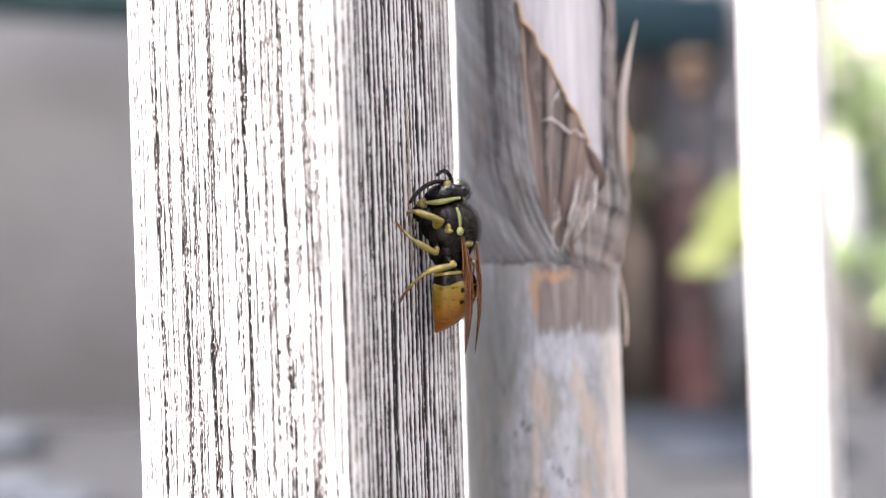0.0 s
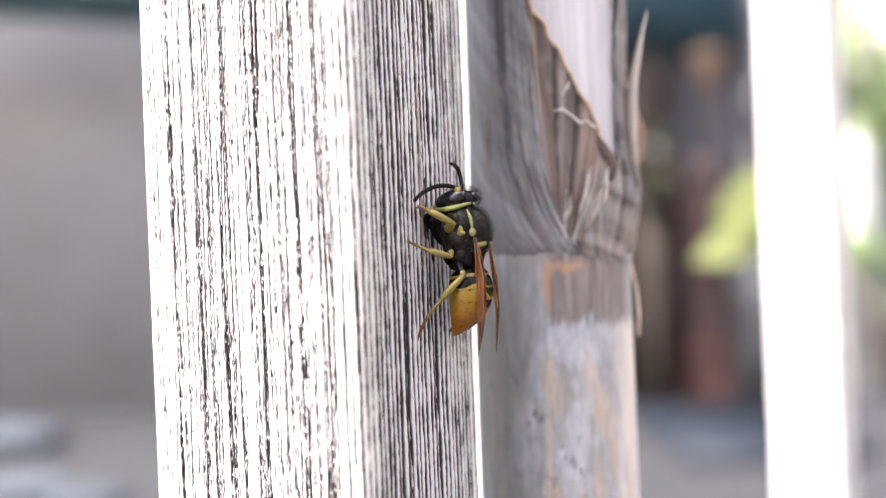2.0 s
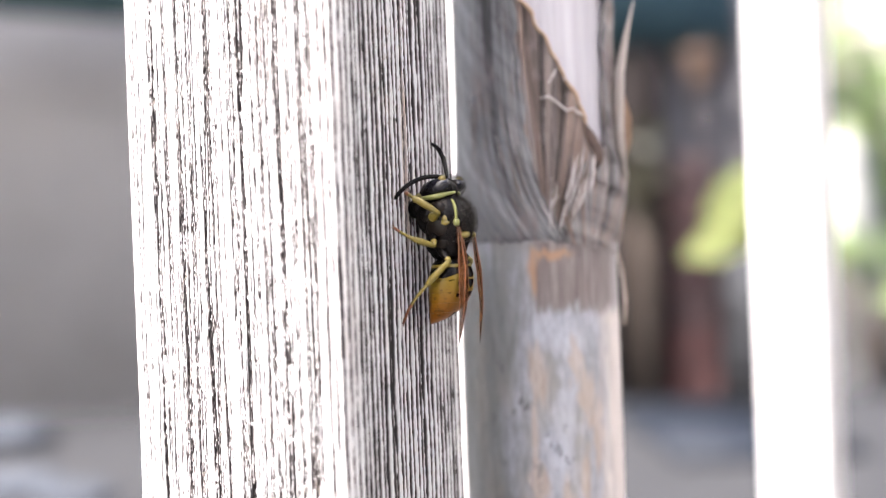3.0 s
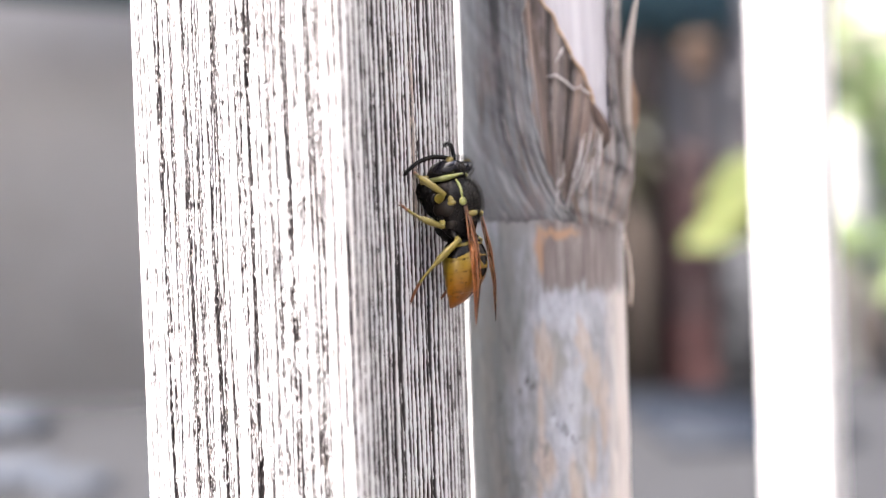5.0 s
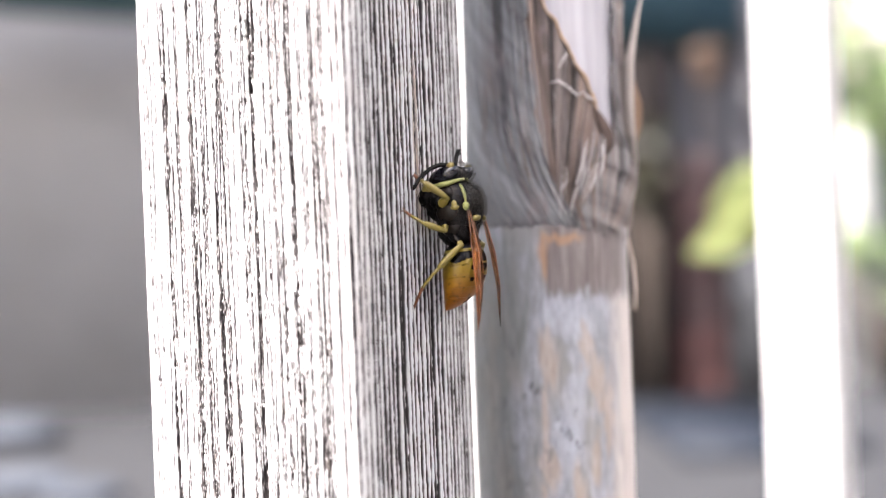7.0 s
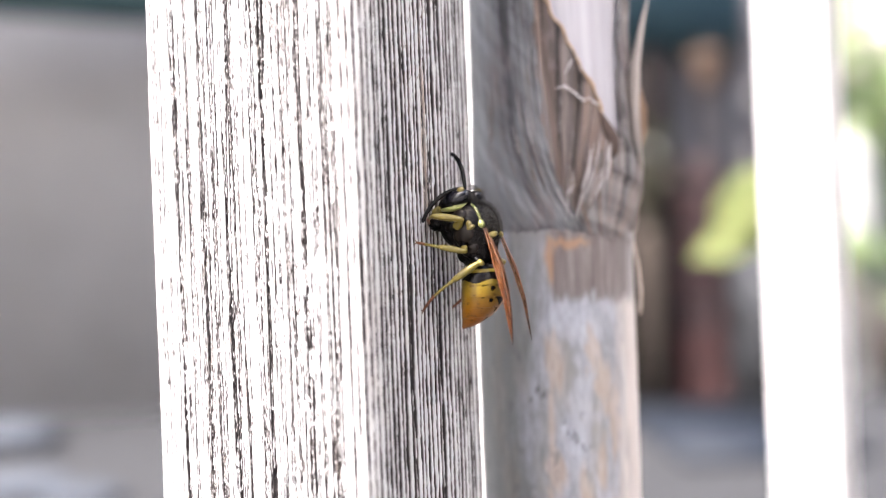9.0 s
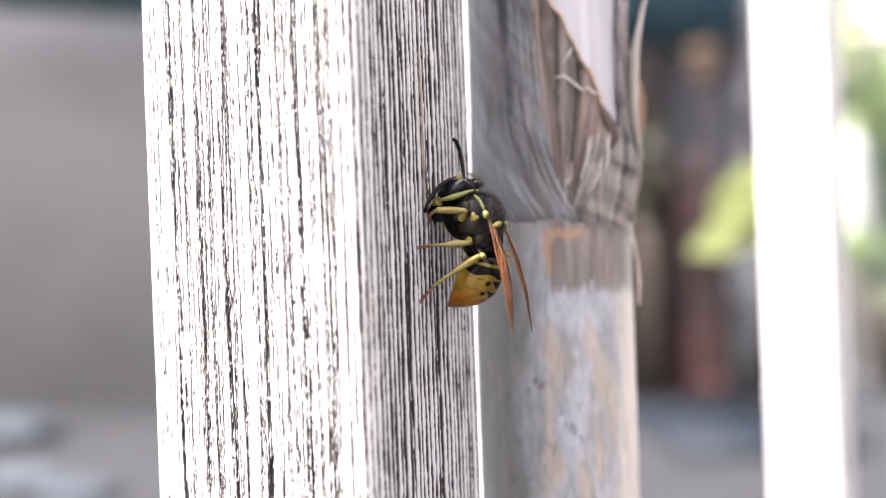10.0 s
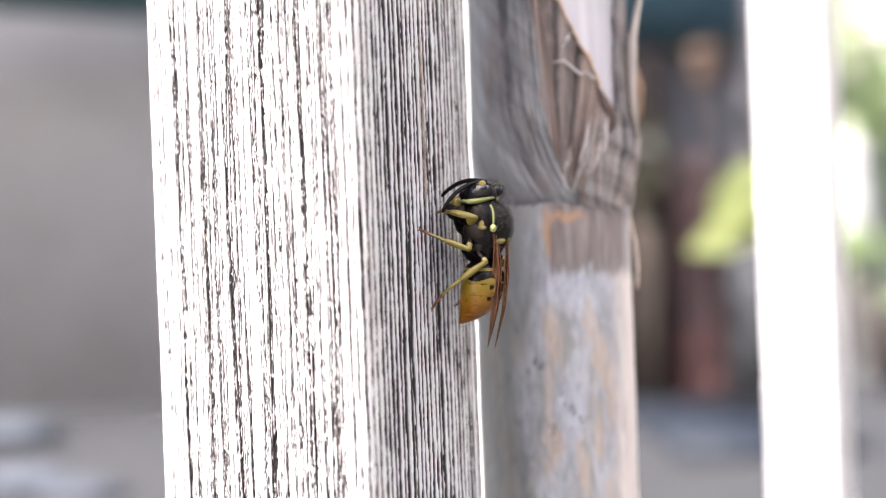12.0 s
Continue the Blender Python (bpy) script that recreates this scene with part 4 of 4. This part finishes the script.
BODY_ROWS = [    # seconds, height over the wood, height, pitch, place along the face
    (0, 3.74, 5.72, -2, 11.00),
    (0.5, 3.77, 5.29, 5, 11.00),
    (1, 3.73, 4.78, -2, 11.00),
    (1.5, 3.49, 5.13, 1, 11.00),
    (2, 3.86, 4.63, 4, 11.00),
    (2.5, 3.82, 4.52, 4, 11.00),
    (3, 3.73, 4.31, 1, 11.00),
    (5, 3.59, 3.98, 8, 11.00),
    (5.5, 3.95, 3.51, 0, 11.00),
    (6, 3.84, 3.99, 2, 11.00),
    (6.5, 3.56, 3.92, 5, 11.00),
    (7, 3.61, 4.03, 6, 11.00),
    (9, 4.38, 2.58, 17, 11.00),
    (9.5, 4.99, 2.33, 17, 11.00),
    (10, 4.69, 2.40, 20, 11.55),
    (10.5, 4.52, 1.36, 17, 12.10),
    (11, 3.76, 0.88, 11, 12.10),
    (11.5, 4.56, 0.30, 14, 12.10),
    (12, 4.89, -0.01, -5, 12.10),
]
HEAD_ROWS = [    # seconds, place in the body, pitch
    (0, -0.49, 3.39, 14.8),
    (0.5, -0.07, 3.13, 22.1),
    (1, -0.45, 3.24, 8.7),
    (1.5, -0.47, 3.24, 12.4),
    (2, -0.36, 3.15, 11.3),
    (2.5, -0.54, 3.33, 12.3),
    (3, -0.48, 3.18, 14.0),
    (5, -0.00, 3.12, 7.8),
    (5.5, -0.57, 3.30, 8.6),
    (6, 0.21, 3.01, 10.9),
    (6.5, -0.29, 3.01, 11.4),
    (7, -0.33, 3.04, 11.8),
    (9, -0.42, 2.98, 0.8),
    (9.5, -0.66, 3.33, 5.9),
    (10, -0.62, 3.43, 2.0),
    (10.5, -0.55, 3.43, -9.0),
    (11, -0.38, 3.35, -2.2),
    (11.5, -0.31, 3.47, -1.1),
    (12, -0.51, 3.15, 15.7),
]
ABDOMEN_ROWS = [(0, 6.7), (0.5, -0.6), (1, 1.3), (1.5, 4.1), (2, 2.8), (2.5, -2.6), (3, 1.0), (5, 3.5), (5.5, -0.1), (6, 2.6), (6.5, 1.1), (7, -0.7), (9, -15.1), (9.5, -35.9), (10, -39.6), (10.5, -30.9), (11, -6.1), (11.5, -27.2), (12, 2.4)]
WING_ROWS = [(0, 0.4, -2), (0.5, -2.3, 0), (1, -3.3, -1), (1.5, -0.3, 1), (2, -3.3, 2), (2.5, -4.0, 3), (3, -1.3, 3.5), (5, -2.7, 3), (5.5, 0.0, 4), (6, -1.8, 4), (6.5, -3.5, 4.5), (7, -0.7, 4), (9, -2.3, 3), (9.5, -5.7, 2), (10, -7.3, 3), (10.5, -9.3, 0), (11, -4.6, 2), (11.5, -10.3, -1), (12, -2.9, -3)]
NEAR_ANTENNA_ROWS = [
    (0, -0.38, -0.86, -0.34),
    (0.5, -0.24, -0.68, -0.69),
    (1, -0.68, -0.73, 0.05),
    (1.5, -0.52, -0.85, 0.07),
    (2, -0.46, -0.88, -0.14),
    (2.5, -0.54, -0.73, -0.41),
    (3, -0.71, -0.66, -0.23),
    (5, -0.57, -0.80, -0.18),
    (5.5, -0.86, -0.50, -0.07),
    (6, -0.57, -0.73, -0.38),
    (6.5, -0.82, -0.41, -0.40),
    (7, -0.44, -0.82, -0.37),
    (9, -0.62, -0.64, -0.46),
    (9.5, -0.77, -0.58, -0.28),
    (10, -0.59, -0.65, -0.48),
    (10.5, -0.45, -0.80, -0.41),
    (11, -0.59, -0.79, -0.20),
    (11.5, -0.48, -0.87, -0.14),
    (12, -0.59, -0.66, -0.47),
]
FAR_ANTENNA_ROWS = [
    (0, -0.66, 0.66, 0.37),
    (0.5, -0.17, 0.56, 0.81),
    (1, -0.50, 0.71, 0.49),
    (1.5, -0.50, 0.68, 0.54),
    (2, -0.44, 0.59, 0.68),
    (2.5, -0.61, 0.48, 0.63),
    (3, -0.38, 0.41, 0.83),
    (5, -0.52, 0.70, 0.49),
    (5.5, -0.36, 0.66, 0.66),
    (6, -0.82, 0.51, 0.25),
    (6.5, -0.37, 0.86, 0.34),
    (7, -0.29, 0.87, 0.40),
    (9, -0.28, 0.42, 0.86),
    (9.5, -0.54, 0.30, 0.79),
    (10, -0.11, 0.41, 0.90),
    (10.5, -0.51, 0.64, 0.58),
    (11, -0.54, 0.35, 0.76),
    (11.5, -0.46, 0.29, 0.84),
    (12, -1.00, -0.05, -0.04),
]
body_at, head_at = smooth_rows(BODY_ROWS), smooth_rows(HEAD_ROWS)
abdomen_at, wing_at = smooth_rows(ABDOMEN_ROWS), smooth_rows(WING_ROWS)
near_antenna_at, far_antenna_at = smooth_rows(NEAR_ANTENNA_ROWS), smooth_rows(FAR_ANTENNA_ROWS)

FOOT_STEPS = {   # seconds, place along the shaded face, height: millimetres
    "fore": [(0, 9.3, 7.5), (2, 9.1, 7.35), (3, 9.5, 7.35), (5, 9.9, 7.1), (6.5, 9.1, 7.3), (7.5, 9.4, 7.35), (7.9, 10.0, 3.6), (9, 10.2, 3.38), (9.7, 9.8, 3.3), (10, 10.6, 2.8),
             (10.5, 11.1, 2.5), (11, 11.4, 2.0), (12, 11.5, 1.7)],
    "mid": [(0, 7.35, 6.8), (1.2, 7.3, 6.7), (1.4, 7.45, 4.35), (7.7, 7.25, 4.15), (8.0, 7.8, 1.78), (9.6, 7.8, 1.75), (9.85, 8.4, 0.4), (12, 8.45, 0.2)],
    "hind": [(0, 7.5, -0.2), (1.5, 7.5, -0.4), (1.66, 8.4, -4.12), (10.1, 8.5, -4.35), (10.35, 10.0, -6.8), (12, 10.1, -7.0)],
}
LEGS = {         # hip, knee in the body, shin, foot reach, thickness, side to which the ankle bends
    "fore": ((-1.45, -1.40, 0.50), (0.15, -2.2, 1.05), 2.5, 3.2, 0.34, (0.1, -1.0, 0.25)),
    "mid": ((-1.35, -0.85, -0.3), (-0.28, -2.5, -1.76), 2.2, 2.8, 0.32, (0.0, -1.0, 0.1)),
    "hind": ((-1.1, -0.85, -1.7), (1.20, -1.9, -2.75), 2.8, 4.3, 0.34, (-0.1, -1.0, 0.15)),
}
HEAD_RADII = (1.55, 1.7, 1.28)
THORAX = fine([(-0.3, -3.1, 0.75, 0.75), (-0.35, -2.65, 1.5, 1.35), (-0.28, -1.6, 1.9, 1.58), (-0.12, -0.6, 2.25, 1.78), (-0.05, 0.5, 2.32, 1.8), (-0.12, 1.5, 2.12, 1.7),
               (-0.28, 2.2, 1.7, 1.45), (-0.5, 2.7, 1.15, 1.05), (-0.7, 3.1, 0.7, 0.75), (-0.8, 3.3, 0.35, 0.4)], 4)
ABDOMEN = fine([(0.0, 0.15, 0.25, 0.25), (0.0, -0.25, 0.45, 0.45), (0.05, -0.5, 1.15, 1.25), (0.0, -1.0, 1.62, 1.72), (-0.02, -1.9, 1.88, 1.95), (-0.12, -2.9, 1.92, 1.98),
                (-0.35, -3.9, 1.76, 1.82), (-0.78, -4.8, 1.42, 1.5), (-1.35, -5.5, 0.95, 1.0), (-1.95, -5.95, 0.45, 0.5), (-2.3, -6.15, 0.1, 0.1)], 5)


def band(rings, z0, z1, g0, g1, width, n=14):
    pts = [on_loft(rings, z0 + (z1 - z0) * k / (n - 1), g0 + (g1 - g0) * k / (n - 1), 0.02) for k in range(n)]
    rad = [width * (0.35 + 0.65 * math.sin(math.pi * (0.12 + 0.8 * k / (n - 1)))) for k in range(n)]
    return tube(pts, rad, 8)


def hairs(rings, count, seed, z0, z1, length, spread=(-120, 120)):
    rng = random.Random(seed)
    out = []
    for _ in range(count):
        z, g = rng.uniform(z0, z1), rng.uniform(*spread)
        p = Vector(on_loft(rings, z, g, -0.02))
        c = Vector(on_loft(rings, z, g, 1.0)) - p
        d = (c.normalized() + Vector((rng.uniform(-0.4, 0.4), rng.uniform(-0.4, 0.4), rng.uniform(-0.2, 0.6)))).normalized()
        out.append(tube([tuple(p), tuple(p + d * length * 0.6), tuple(p + d * length + Vector((0, 0, 0.05)))], [0.007, 0.006, 0.002], 3))
    return join(*out)


def leg_piece(length, thick, kind):
    """A leg segment along +z with the swell of its kind."""
    n = 12
    pts, rad = [], []
    for k in range(n + 1):
        t = k / n
        if kind == "femur":
            r = thick * (0.75 + 0.5 * math.sin(math.pi * min(1, t * 1.15)) - 0.15 * t)
        elif kind == "tibia":
            r = thick * (0.60 + 0.62 * math.sin(math.pi * (0.08 + 0.82 * t)) * (0.55 + 0.45 * t))
        else:
            joint = 0.25 * abs(math.sin(math.pi * 5 * max(0, t - 0.45) / 0.55)) if t > 0.45 else 0.0
            r = thick * (0.50 - 0.20 * t + joint * 0.34)
        bow = 0.10 * length * math.sin(math.pi * t) if kind == "tarsus" else 0.03 * length * math.sin(math.pi * t)
        pts.append((bow, 0, length * t))
        rad.append(r)
    shape = tube(pts, rad, 10)
    if kind == "tarsus":
        claw = [tube([(0, s * 0.03, length - 0.05), (0.10, s * 0.16, length + 0.10), (0.0, s * 0.2, length + 0.2)], [0.06, 0.045, 0.015], 5) for s in (-1, 1)]
        shape = join(shape, *claw)
    return shape


def face_index(shape, rule):
    out = []
    for f in shape[1]:
        c = np.mean([shape[0][i] for i in f], axis=0)
        out.append(rule(c))
    return out


def build_wasp():
    p = {}
    root = thing("wasp", "black and yellow wasp clinging to a weathered stake", "wasp", (3, 85, 4))
    thorax = part("thorax", loft(THORAX, 36), BLACK, root, "black thorax with fine hairs")
    for s in (1, -1):
        part("collar_stripe", band(THORAX, 2.2, 0.5, s * 47, s * 50, 0.15), PALE, thorax, "pale yellow collar stripe")
        part("shoulder_scale", blob(on_loft(THORAX, 0.18, s * 50, 0.02), (0.30, 0.28, 0.38), 12, 8), PALE, thorax, "pale wing scale")
        part("side_spot", join(blob(on_loft(THORAX, 0.18, s * 76, 0.0), (0.46, 0.14, 0.22), 14, 8), blob(on_loft(THORAX, 0.44, s * 77, 0.0), (0.27, 0.14, 0.40), 14, 8)), YELLOW, thorax, "yellow side spot")
        part("rear_spot", band(THORAX, -0.85, -1.0, s * 10, s * 38, 0.29), YELLOW, thorax, "yellow spot")
    tagged(part("hair", hairs(THORAX, 1500, 3, -1.6, 2.7, 0.42, (-62, 52)), HAIR, thorax), kind="stuff")

    for s in (1, -1):
        for z_, g_, size in ((1.35, 96, (0.85, 0.24, 0.75)), (-0.15, 98, (1.1, 0.22, 0.80)), (-1.5, 92, (0.9, 0.2, 0.62))):
            part("side_plate", blob(on_loft(THORAX, z_, s * g_, -0.14), size, 18, 12, 0.8), BROWNBLACK, thorax, "brownish black side plate")
    part("breast", blob((-2.05, 0, 1.1), (1.2, 1.45, 1.85), 24, 16), BLACK, thorax, "black breast")

    # head
    head = part("head", blob((-0.55, 0, -0.05), (1.85, 1.72, 1.22), 36, 22, 0.92), BLACK, root, "black and yellow head")
    p["head"] = head
    a, b, c = HEAD_RADII
    for s in (-1, 1):
        part("eye", blob((0.05, s * 1.28, 0.20), (1.45, 0.54, 0.70), 24, 16), EYE, head, "glossy black compound eye")
        pts = []
        for k in range(17):
            x = -1.85 + 3.0 * k / 16
            z = -0.62 + 0.26 * ((x + 0.5) / 1.5) ** 2 - 0.20 * (x + 0.3)
            y = s * (b + 0.06) * math.sqrt(max(0.02, 1 - ((x + 0.42) / 1.76) ** 2 - (z / 1.31) ** 2))
            pts.append((x, y, z))
        part("eye_stripe", tube(pts, [0.09 + 0.17 * math.sin(math.pi * ((k + 1) / 18) ** 1.2) for k in range(17)], 8), PALE, head, "pale yellow stripe behind the eye")
        part("eye_notch", blob((0.92, s * 1.50, 0.66), (0.40, 0.16, 0.30), 12, 8), YELLOW, head, "yellow patch in the notch of the eye")
        jaw = tube([(-1.85, s * 1.15, -0.20), (-2.5, s * 1.02, -0.26), (-3.2, s * 0.3, -0.42)], [0.52, 0.46, 0.14], 10, 0.7)
        part("mandible", jaw, [YELLOW, BLACK], head, "yellow jaw with a dark tip", index=face_index(jaw, lambda q: 1 if q[0] < -2.65 else 0))
        ant = []
        ang, x, z = -0.45, 0.0, 0.0
        ant.append((0, 0, 0))
        for k in range(22):
            d = 0.23
            ang += 0.0 if k < 5 else (0.14 if k == 5 else 0.052)
            x += d * math.sin(ang)
            z += d * math.cos(ang)
            ant.append((x, 0, z))
        chord = math.atan2(x, z)
        ant = [(q[0] * math.cos(chord) - q[2] * math.sin(chord), 0, q[0] * math.sin(chord) + q[2] * math.cos(chord)) for q in ant]
        rad = [0.16 + 0.03 * (k > 1) if k < 5 else 0.165 + 0.014 * (k % 2) + 0.03 * math.sin(math.pi * k / 22) for k in range(22)] + [0.07]
        p["antenna", s] = part("antenna", tube(ant, rad, 8), BLACK, head, "black jointed antenna", at=(0.40, s * 0.40, 1.08))
    part("mouthparts", blob((-2.6, 0, -0.80), (1.35, 1.45, 1.0), 18, 12), BLACK, head, "dark mouthparts")
    part("forehead", blob((-1.0, 0, 0.62), (0.85, 1.40, 0.46), 20, 12), FOREHEAD, head, "hairy forehead with its grey sheen painted on")
    part("face_plate", blob((-1.80, 0, -0.15), (0.95, 1.52, 0.60), 22, 14), YELLOW, head, "yellow face plate")
    part("face_mark", blob((-0.25, 0, 0.98), (0.45, 0.62, 0.24), 16, 10), YELLOW, head, "yellow mark between the antennae")
    ball = fine([(0, -1.2, 0.3, 0.3), (0, -0.9, 1.3, 1.2), (0, 0, 1.95, 1.8), (0, 0.9, 1.3, 1.2), (0, 1.2, 0.3, 0.3)], 3)
    tagged(part("hair", hairs(ball, 420, 5, -0.8, 1.1, 0.38, (-80, 40)), HAIR, head), kind="stuff")

    # abdomen in overlapping rings
    belly = part("abdomen", loft(ABDOMEN[:10], 30), BLACK, root, "yellow abdomen with black bands", at=(-0.15, 0, -2.45))
    p["abdomen"] = belly
    zs = [-0.35, -1.2, -2.3, -3.35, -4.3, -5.15, -6.15]
    for k in range(6):
        top, low = zs[k], zs[k + 1]
        cut = [r for r in fine(ABDOMEN, 4) if low - 0.06 <= r[1] <= top + 0.05]
        rings = []
        for j, (cx, z, a_, b_) in enumerate(cut):
            f = j / max(1, len(cut) - 1)
            swell = 0.015 + 0.05 * math.sin(f * math.pi * 0.5)
            rings.append((cx, z, a_ + swell, b_ + swell))
        rings += [(rings[-1][0], rings[-1][1] + 0.03, rings[-1][2] - 0.10, rings[-1][3] - 0.10)] if k < 5 else []
        shape = loft(rings, 110)

        def pattern(q, k=k, top=top, low=low):
            cx = float(np.interp(-q[2], [-r[1] for r in ABDOMEN], [r[0] for r in ABDOMEN]))
            g = abs(math.degrees(math.atan2(q[1], q[0] - cx)))
            f = (top - q[2]) / (top - low)
            if k == 0:
                return 0 if f < 0.72 or (f < 0.85 and g < 10) else 1
            if k == 1:
                return 0 if f < 0.74 + 0.14 * math.cos(radians(g * 4.5)) or (g < 14 and f < 0.9) else 1
            if k >= 4:
                return 0 if (g < 8 and f < 0.5) or (g < 60 and f < 0.05 + 0.06 * math.cos(radians(g * 5))) else 1
            if g < 66 and f < 0.08 + 0.07 * math.cos(radians(g * 5)):
                return 0
            spot = math.hypot((g - 38) / 7, (f - 0.35) / 0.2) < 1
            return 0 if spot or (g < 30 - 34 * f and f < 0.85) else 1
        part("tergite", shape, [BLACK, BANDED], belly, index=face_index(shape, pattern))

    # wings, folded lengthwise along the back
    for s in (-1, 1):
        verts, faces = [], []
        n = 26
        for layer in (0, 0.03):
            for k in range(n + 1):
                t = k / n
                w = 0.92 * (0.40 + 0.60 * min(1, t * 3.2)) * (1 if t < 0.4 else max(0.06, 1 - ((t - 0.4) / 0.61) ** 1.8))
                z = -10.6 * t
                ripple = 0.04 * math.sin(t * 21)
                out = 0.62 * math.sin(math.pi * t) - 0.15 * t * t
                for u_, x_ in ((0.0, -0.55), (0.15, -0.22), (0.28, 0.02 + ripple), (0.45, -0.10), (0.62, 0.12 - ripple), (0.82, -0.12), (1.0, -0.10 + ripple)):
                    verts.append((x_ * (0.4 + 0.6 * min(1, 3 * t)) * w / 1.08 + out + layer, s * (-0.25 * min(1, t * 3) + 0.12 * math.sin(math.pi * t) - w * (u_ - 0.28)), z))
        m_ = (n + 1) * 7
        for k in range(n):
            for i in range(6):
                q = (k * 7 + i, k * 7 + i + 1, k * 7 + i + 8, k * 7 + i + 7)
                faces += [q, tuple(x + m_ for x in q[::-1])]
        wing = part("wing", (verts, faces), WINGS, root, "narrow folded amber wing", at=(1.52, s * 1.15, 0.05))
        p["wing", s] = wing
        for i, r in ((0, 0.07), (2, 0.085), (4, 0.055), (6, 0.04)):
            part("vein", tube([verts[k * 7 + i] for k in range(0, n - 1, 1)], [r * (1 - 0.9 * k / n) for k in range(0, n - 1, 1)], 6), VEIN, wing)

    # legs
    for s in (-1, 1):
        for name, (hip, knee, lt, reach, thick, side) in LEGS.items():
            hip, knee = (Vector((q[0], -q[1], q[2])) if s > 0 else Vector(q) for q in (hip, knee))
            lf = (knee - hip).length
            femur = leg_piece(lf, thick * 1.1, "femur")
            tibia = leg_piece(lt, thick * 0.86, "tibia")
            tarsus = leg_piece(reach, thick, "tarsus")
            share = {"fore": 0.45, "mid": 0.72, "hind": 0.80}[name]
            p[name, s] = [part("femur", femur, [BLACK, YELLOW], root, "black thigh with a yellow knee", index=face_index(femur, lambda q, lf=lf, share=share: 1 if q[2] > lf * share else 0)),
                          part("tibia", tibia, YELLOW, root, "yellow shin"),
                          part("tarsus", tarsus, [YELLOW, RUST], root, "yellow foot with rusty end", index=face_index(tarsus, lambda q, reach=reach, name=name: 1 if q[2] > reach * {"fore": 0.22, "mid": 0.5, "hind": 0.5}[name] else 0))]
            cox = blob((hip.x + 0.05, hip.y * 0.85, hip.z + (0.45 if name == "fore" else 0)), (1.05 if name == "hind" else 0.85, 0.68, 0.9 if name == "hind" else 0.72), 14, 10)
            part("coxa", cox, BLACK, root)
    return root, p


def frame_of(a, b, hint):
    """Pose at a whose z axis points to b and whose x axis leans to the hint (metres)."""
    z = (b - a).normalized()
    x = Vector(hint) - z * z.dot(Vector(hint))
    x = x.normalized() if x.length > 1e-5 else z.orthogonal().normalized()
    m = Matrix((x, z.cross(x), z)).transposed().to_4x4()
    return Matrix.Translation(a * MM) @ m


wasp, wasp_parts = build_wasp()


def body_pose(t):
    h, z, pitch, s = body_at(t)
    place = CORNER_B + NR * h + D1 * s
    base = Matrix((NR, D1, Vector((0, 0, 1)))).transposed().to_4x4()
    return Matrix.Translation(Vector((place.x, place.y, z)) * MM + Vector((0, 0, Z0))) @ base @ Matrix.Rotation(radians(-pitch), 4, "Y")


def motions():
    times = [k * 0.25 for k in range(49)]
    legs_times = sorted(set(times + [1.2, 1.3, 1.4, 1.58, 1.66, 7.6, 7.7, 7.85, 7.9, 9.6, 9.7, 9.85, 10.1, 10.2, 10.35]))
    p = wasp_parts
    walk(wasp, [(t, body_pose(t)) for t in legs_times])
    rows = []
    for t in times:
        x, z, pitch = head_at(t)
        rows.append((t, Matrix.Translation((x * MM, 0, z * MM)) @ Matrix.Rotation(radians(-pitch), 4, "Y")))
    walk(p["head"], rows)
    walk(p["abdomen"], [(t, Matrix.Translation((-0.15 * MM, 0, -2.45 * MM)) @ Matrix.Rotation(radians(-abdomen_at(t)[0]), 4, "Y")) for t in times])
    for s in (-1, 1):
        walk(p["wing", s], [(t, Matrix.Translation((1.52 * MM, s * 1.15 * MM, 0.05 * MM))
                             @ Matrix.Rotation(radians(-wing_at(t)[0] - (2.0 if s > 0 else 0.0)), 4, "Y") @ Matrix.Rotation(radians(s * wing_at(t)[1]), 4, "X")) for t in times])
        ant_at = near_antenna_at if s < 0 else far_antenna_at
        base = Vector((0.40, s * 0.40, 1.08))
        walk(p["antenna", s], [(t, frame_of(base, base + Vector(ant_at(t)[:3]).normalized(), (-0.35, 0, -0.8))) for t in times])
        for name, (hip, knee, lt, reach, thick, side) in LEGS.items():
            flip = lambda q: Vector((q[0], -q[1], q[2])) if s > 0 else Vector(q)
            hip, knee, side = flip(hip), flip(knee), flip(side)
            foot_at = smooth_rows(FOOT_STEPS[name])
            out = ([], [], [])
            for t in legs_times:
                fs, fz = foot_at(t)
                fs = fs if s < 0 else 2 * body_at(t)[3] - fs
                world_foot = CORNER_B + D1 * fs + NR * 0.12
                foot = body_pose(t).inverted() @ (Vector((world_foot.x, world_foot.y, fz)) * MM + Vector((0, 0, Z0))) / MM
                # the knee gives way when the foot is far off
                slack = max(0.0, (foot - knee).length - (lt + reach) * 0.985)
                kn = knee + (foot - knee).normalized() * slack
                gap = foot - kn
                d = gap.length
                along = (lt * lt - reach * reach + d * d) / (2 * d)
                high = math.sqrt(max(0.0004, lt * lt - along * along))
                u = gap.normalized()
                pole = (side - u * side.dot(u)).normalized()
                joint = kn + u * along + pole * high
                out[0].append((t, frame_of(hip, kn, (1, 0, 0.3))))
                out[1].append((t, frame_of(kn, joint, pole)))
                out[2].append((t, frame_of(joint, foot, pole)))
            for ob, r in zip(p[name, s], out):
                walk(ob, r)


motions()
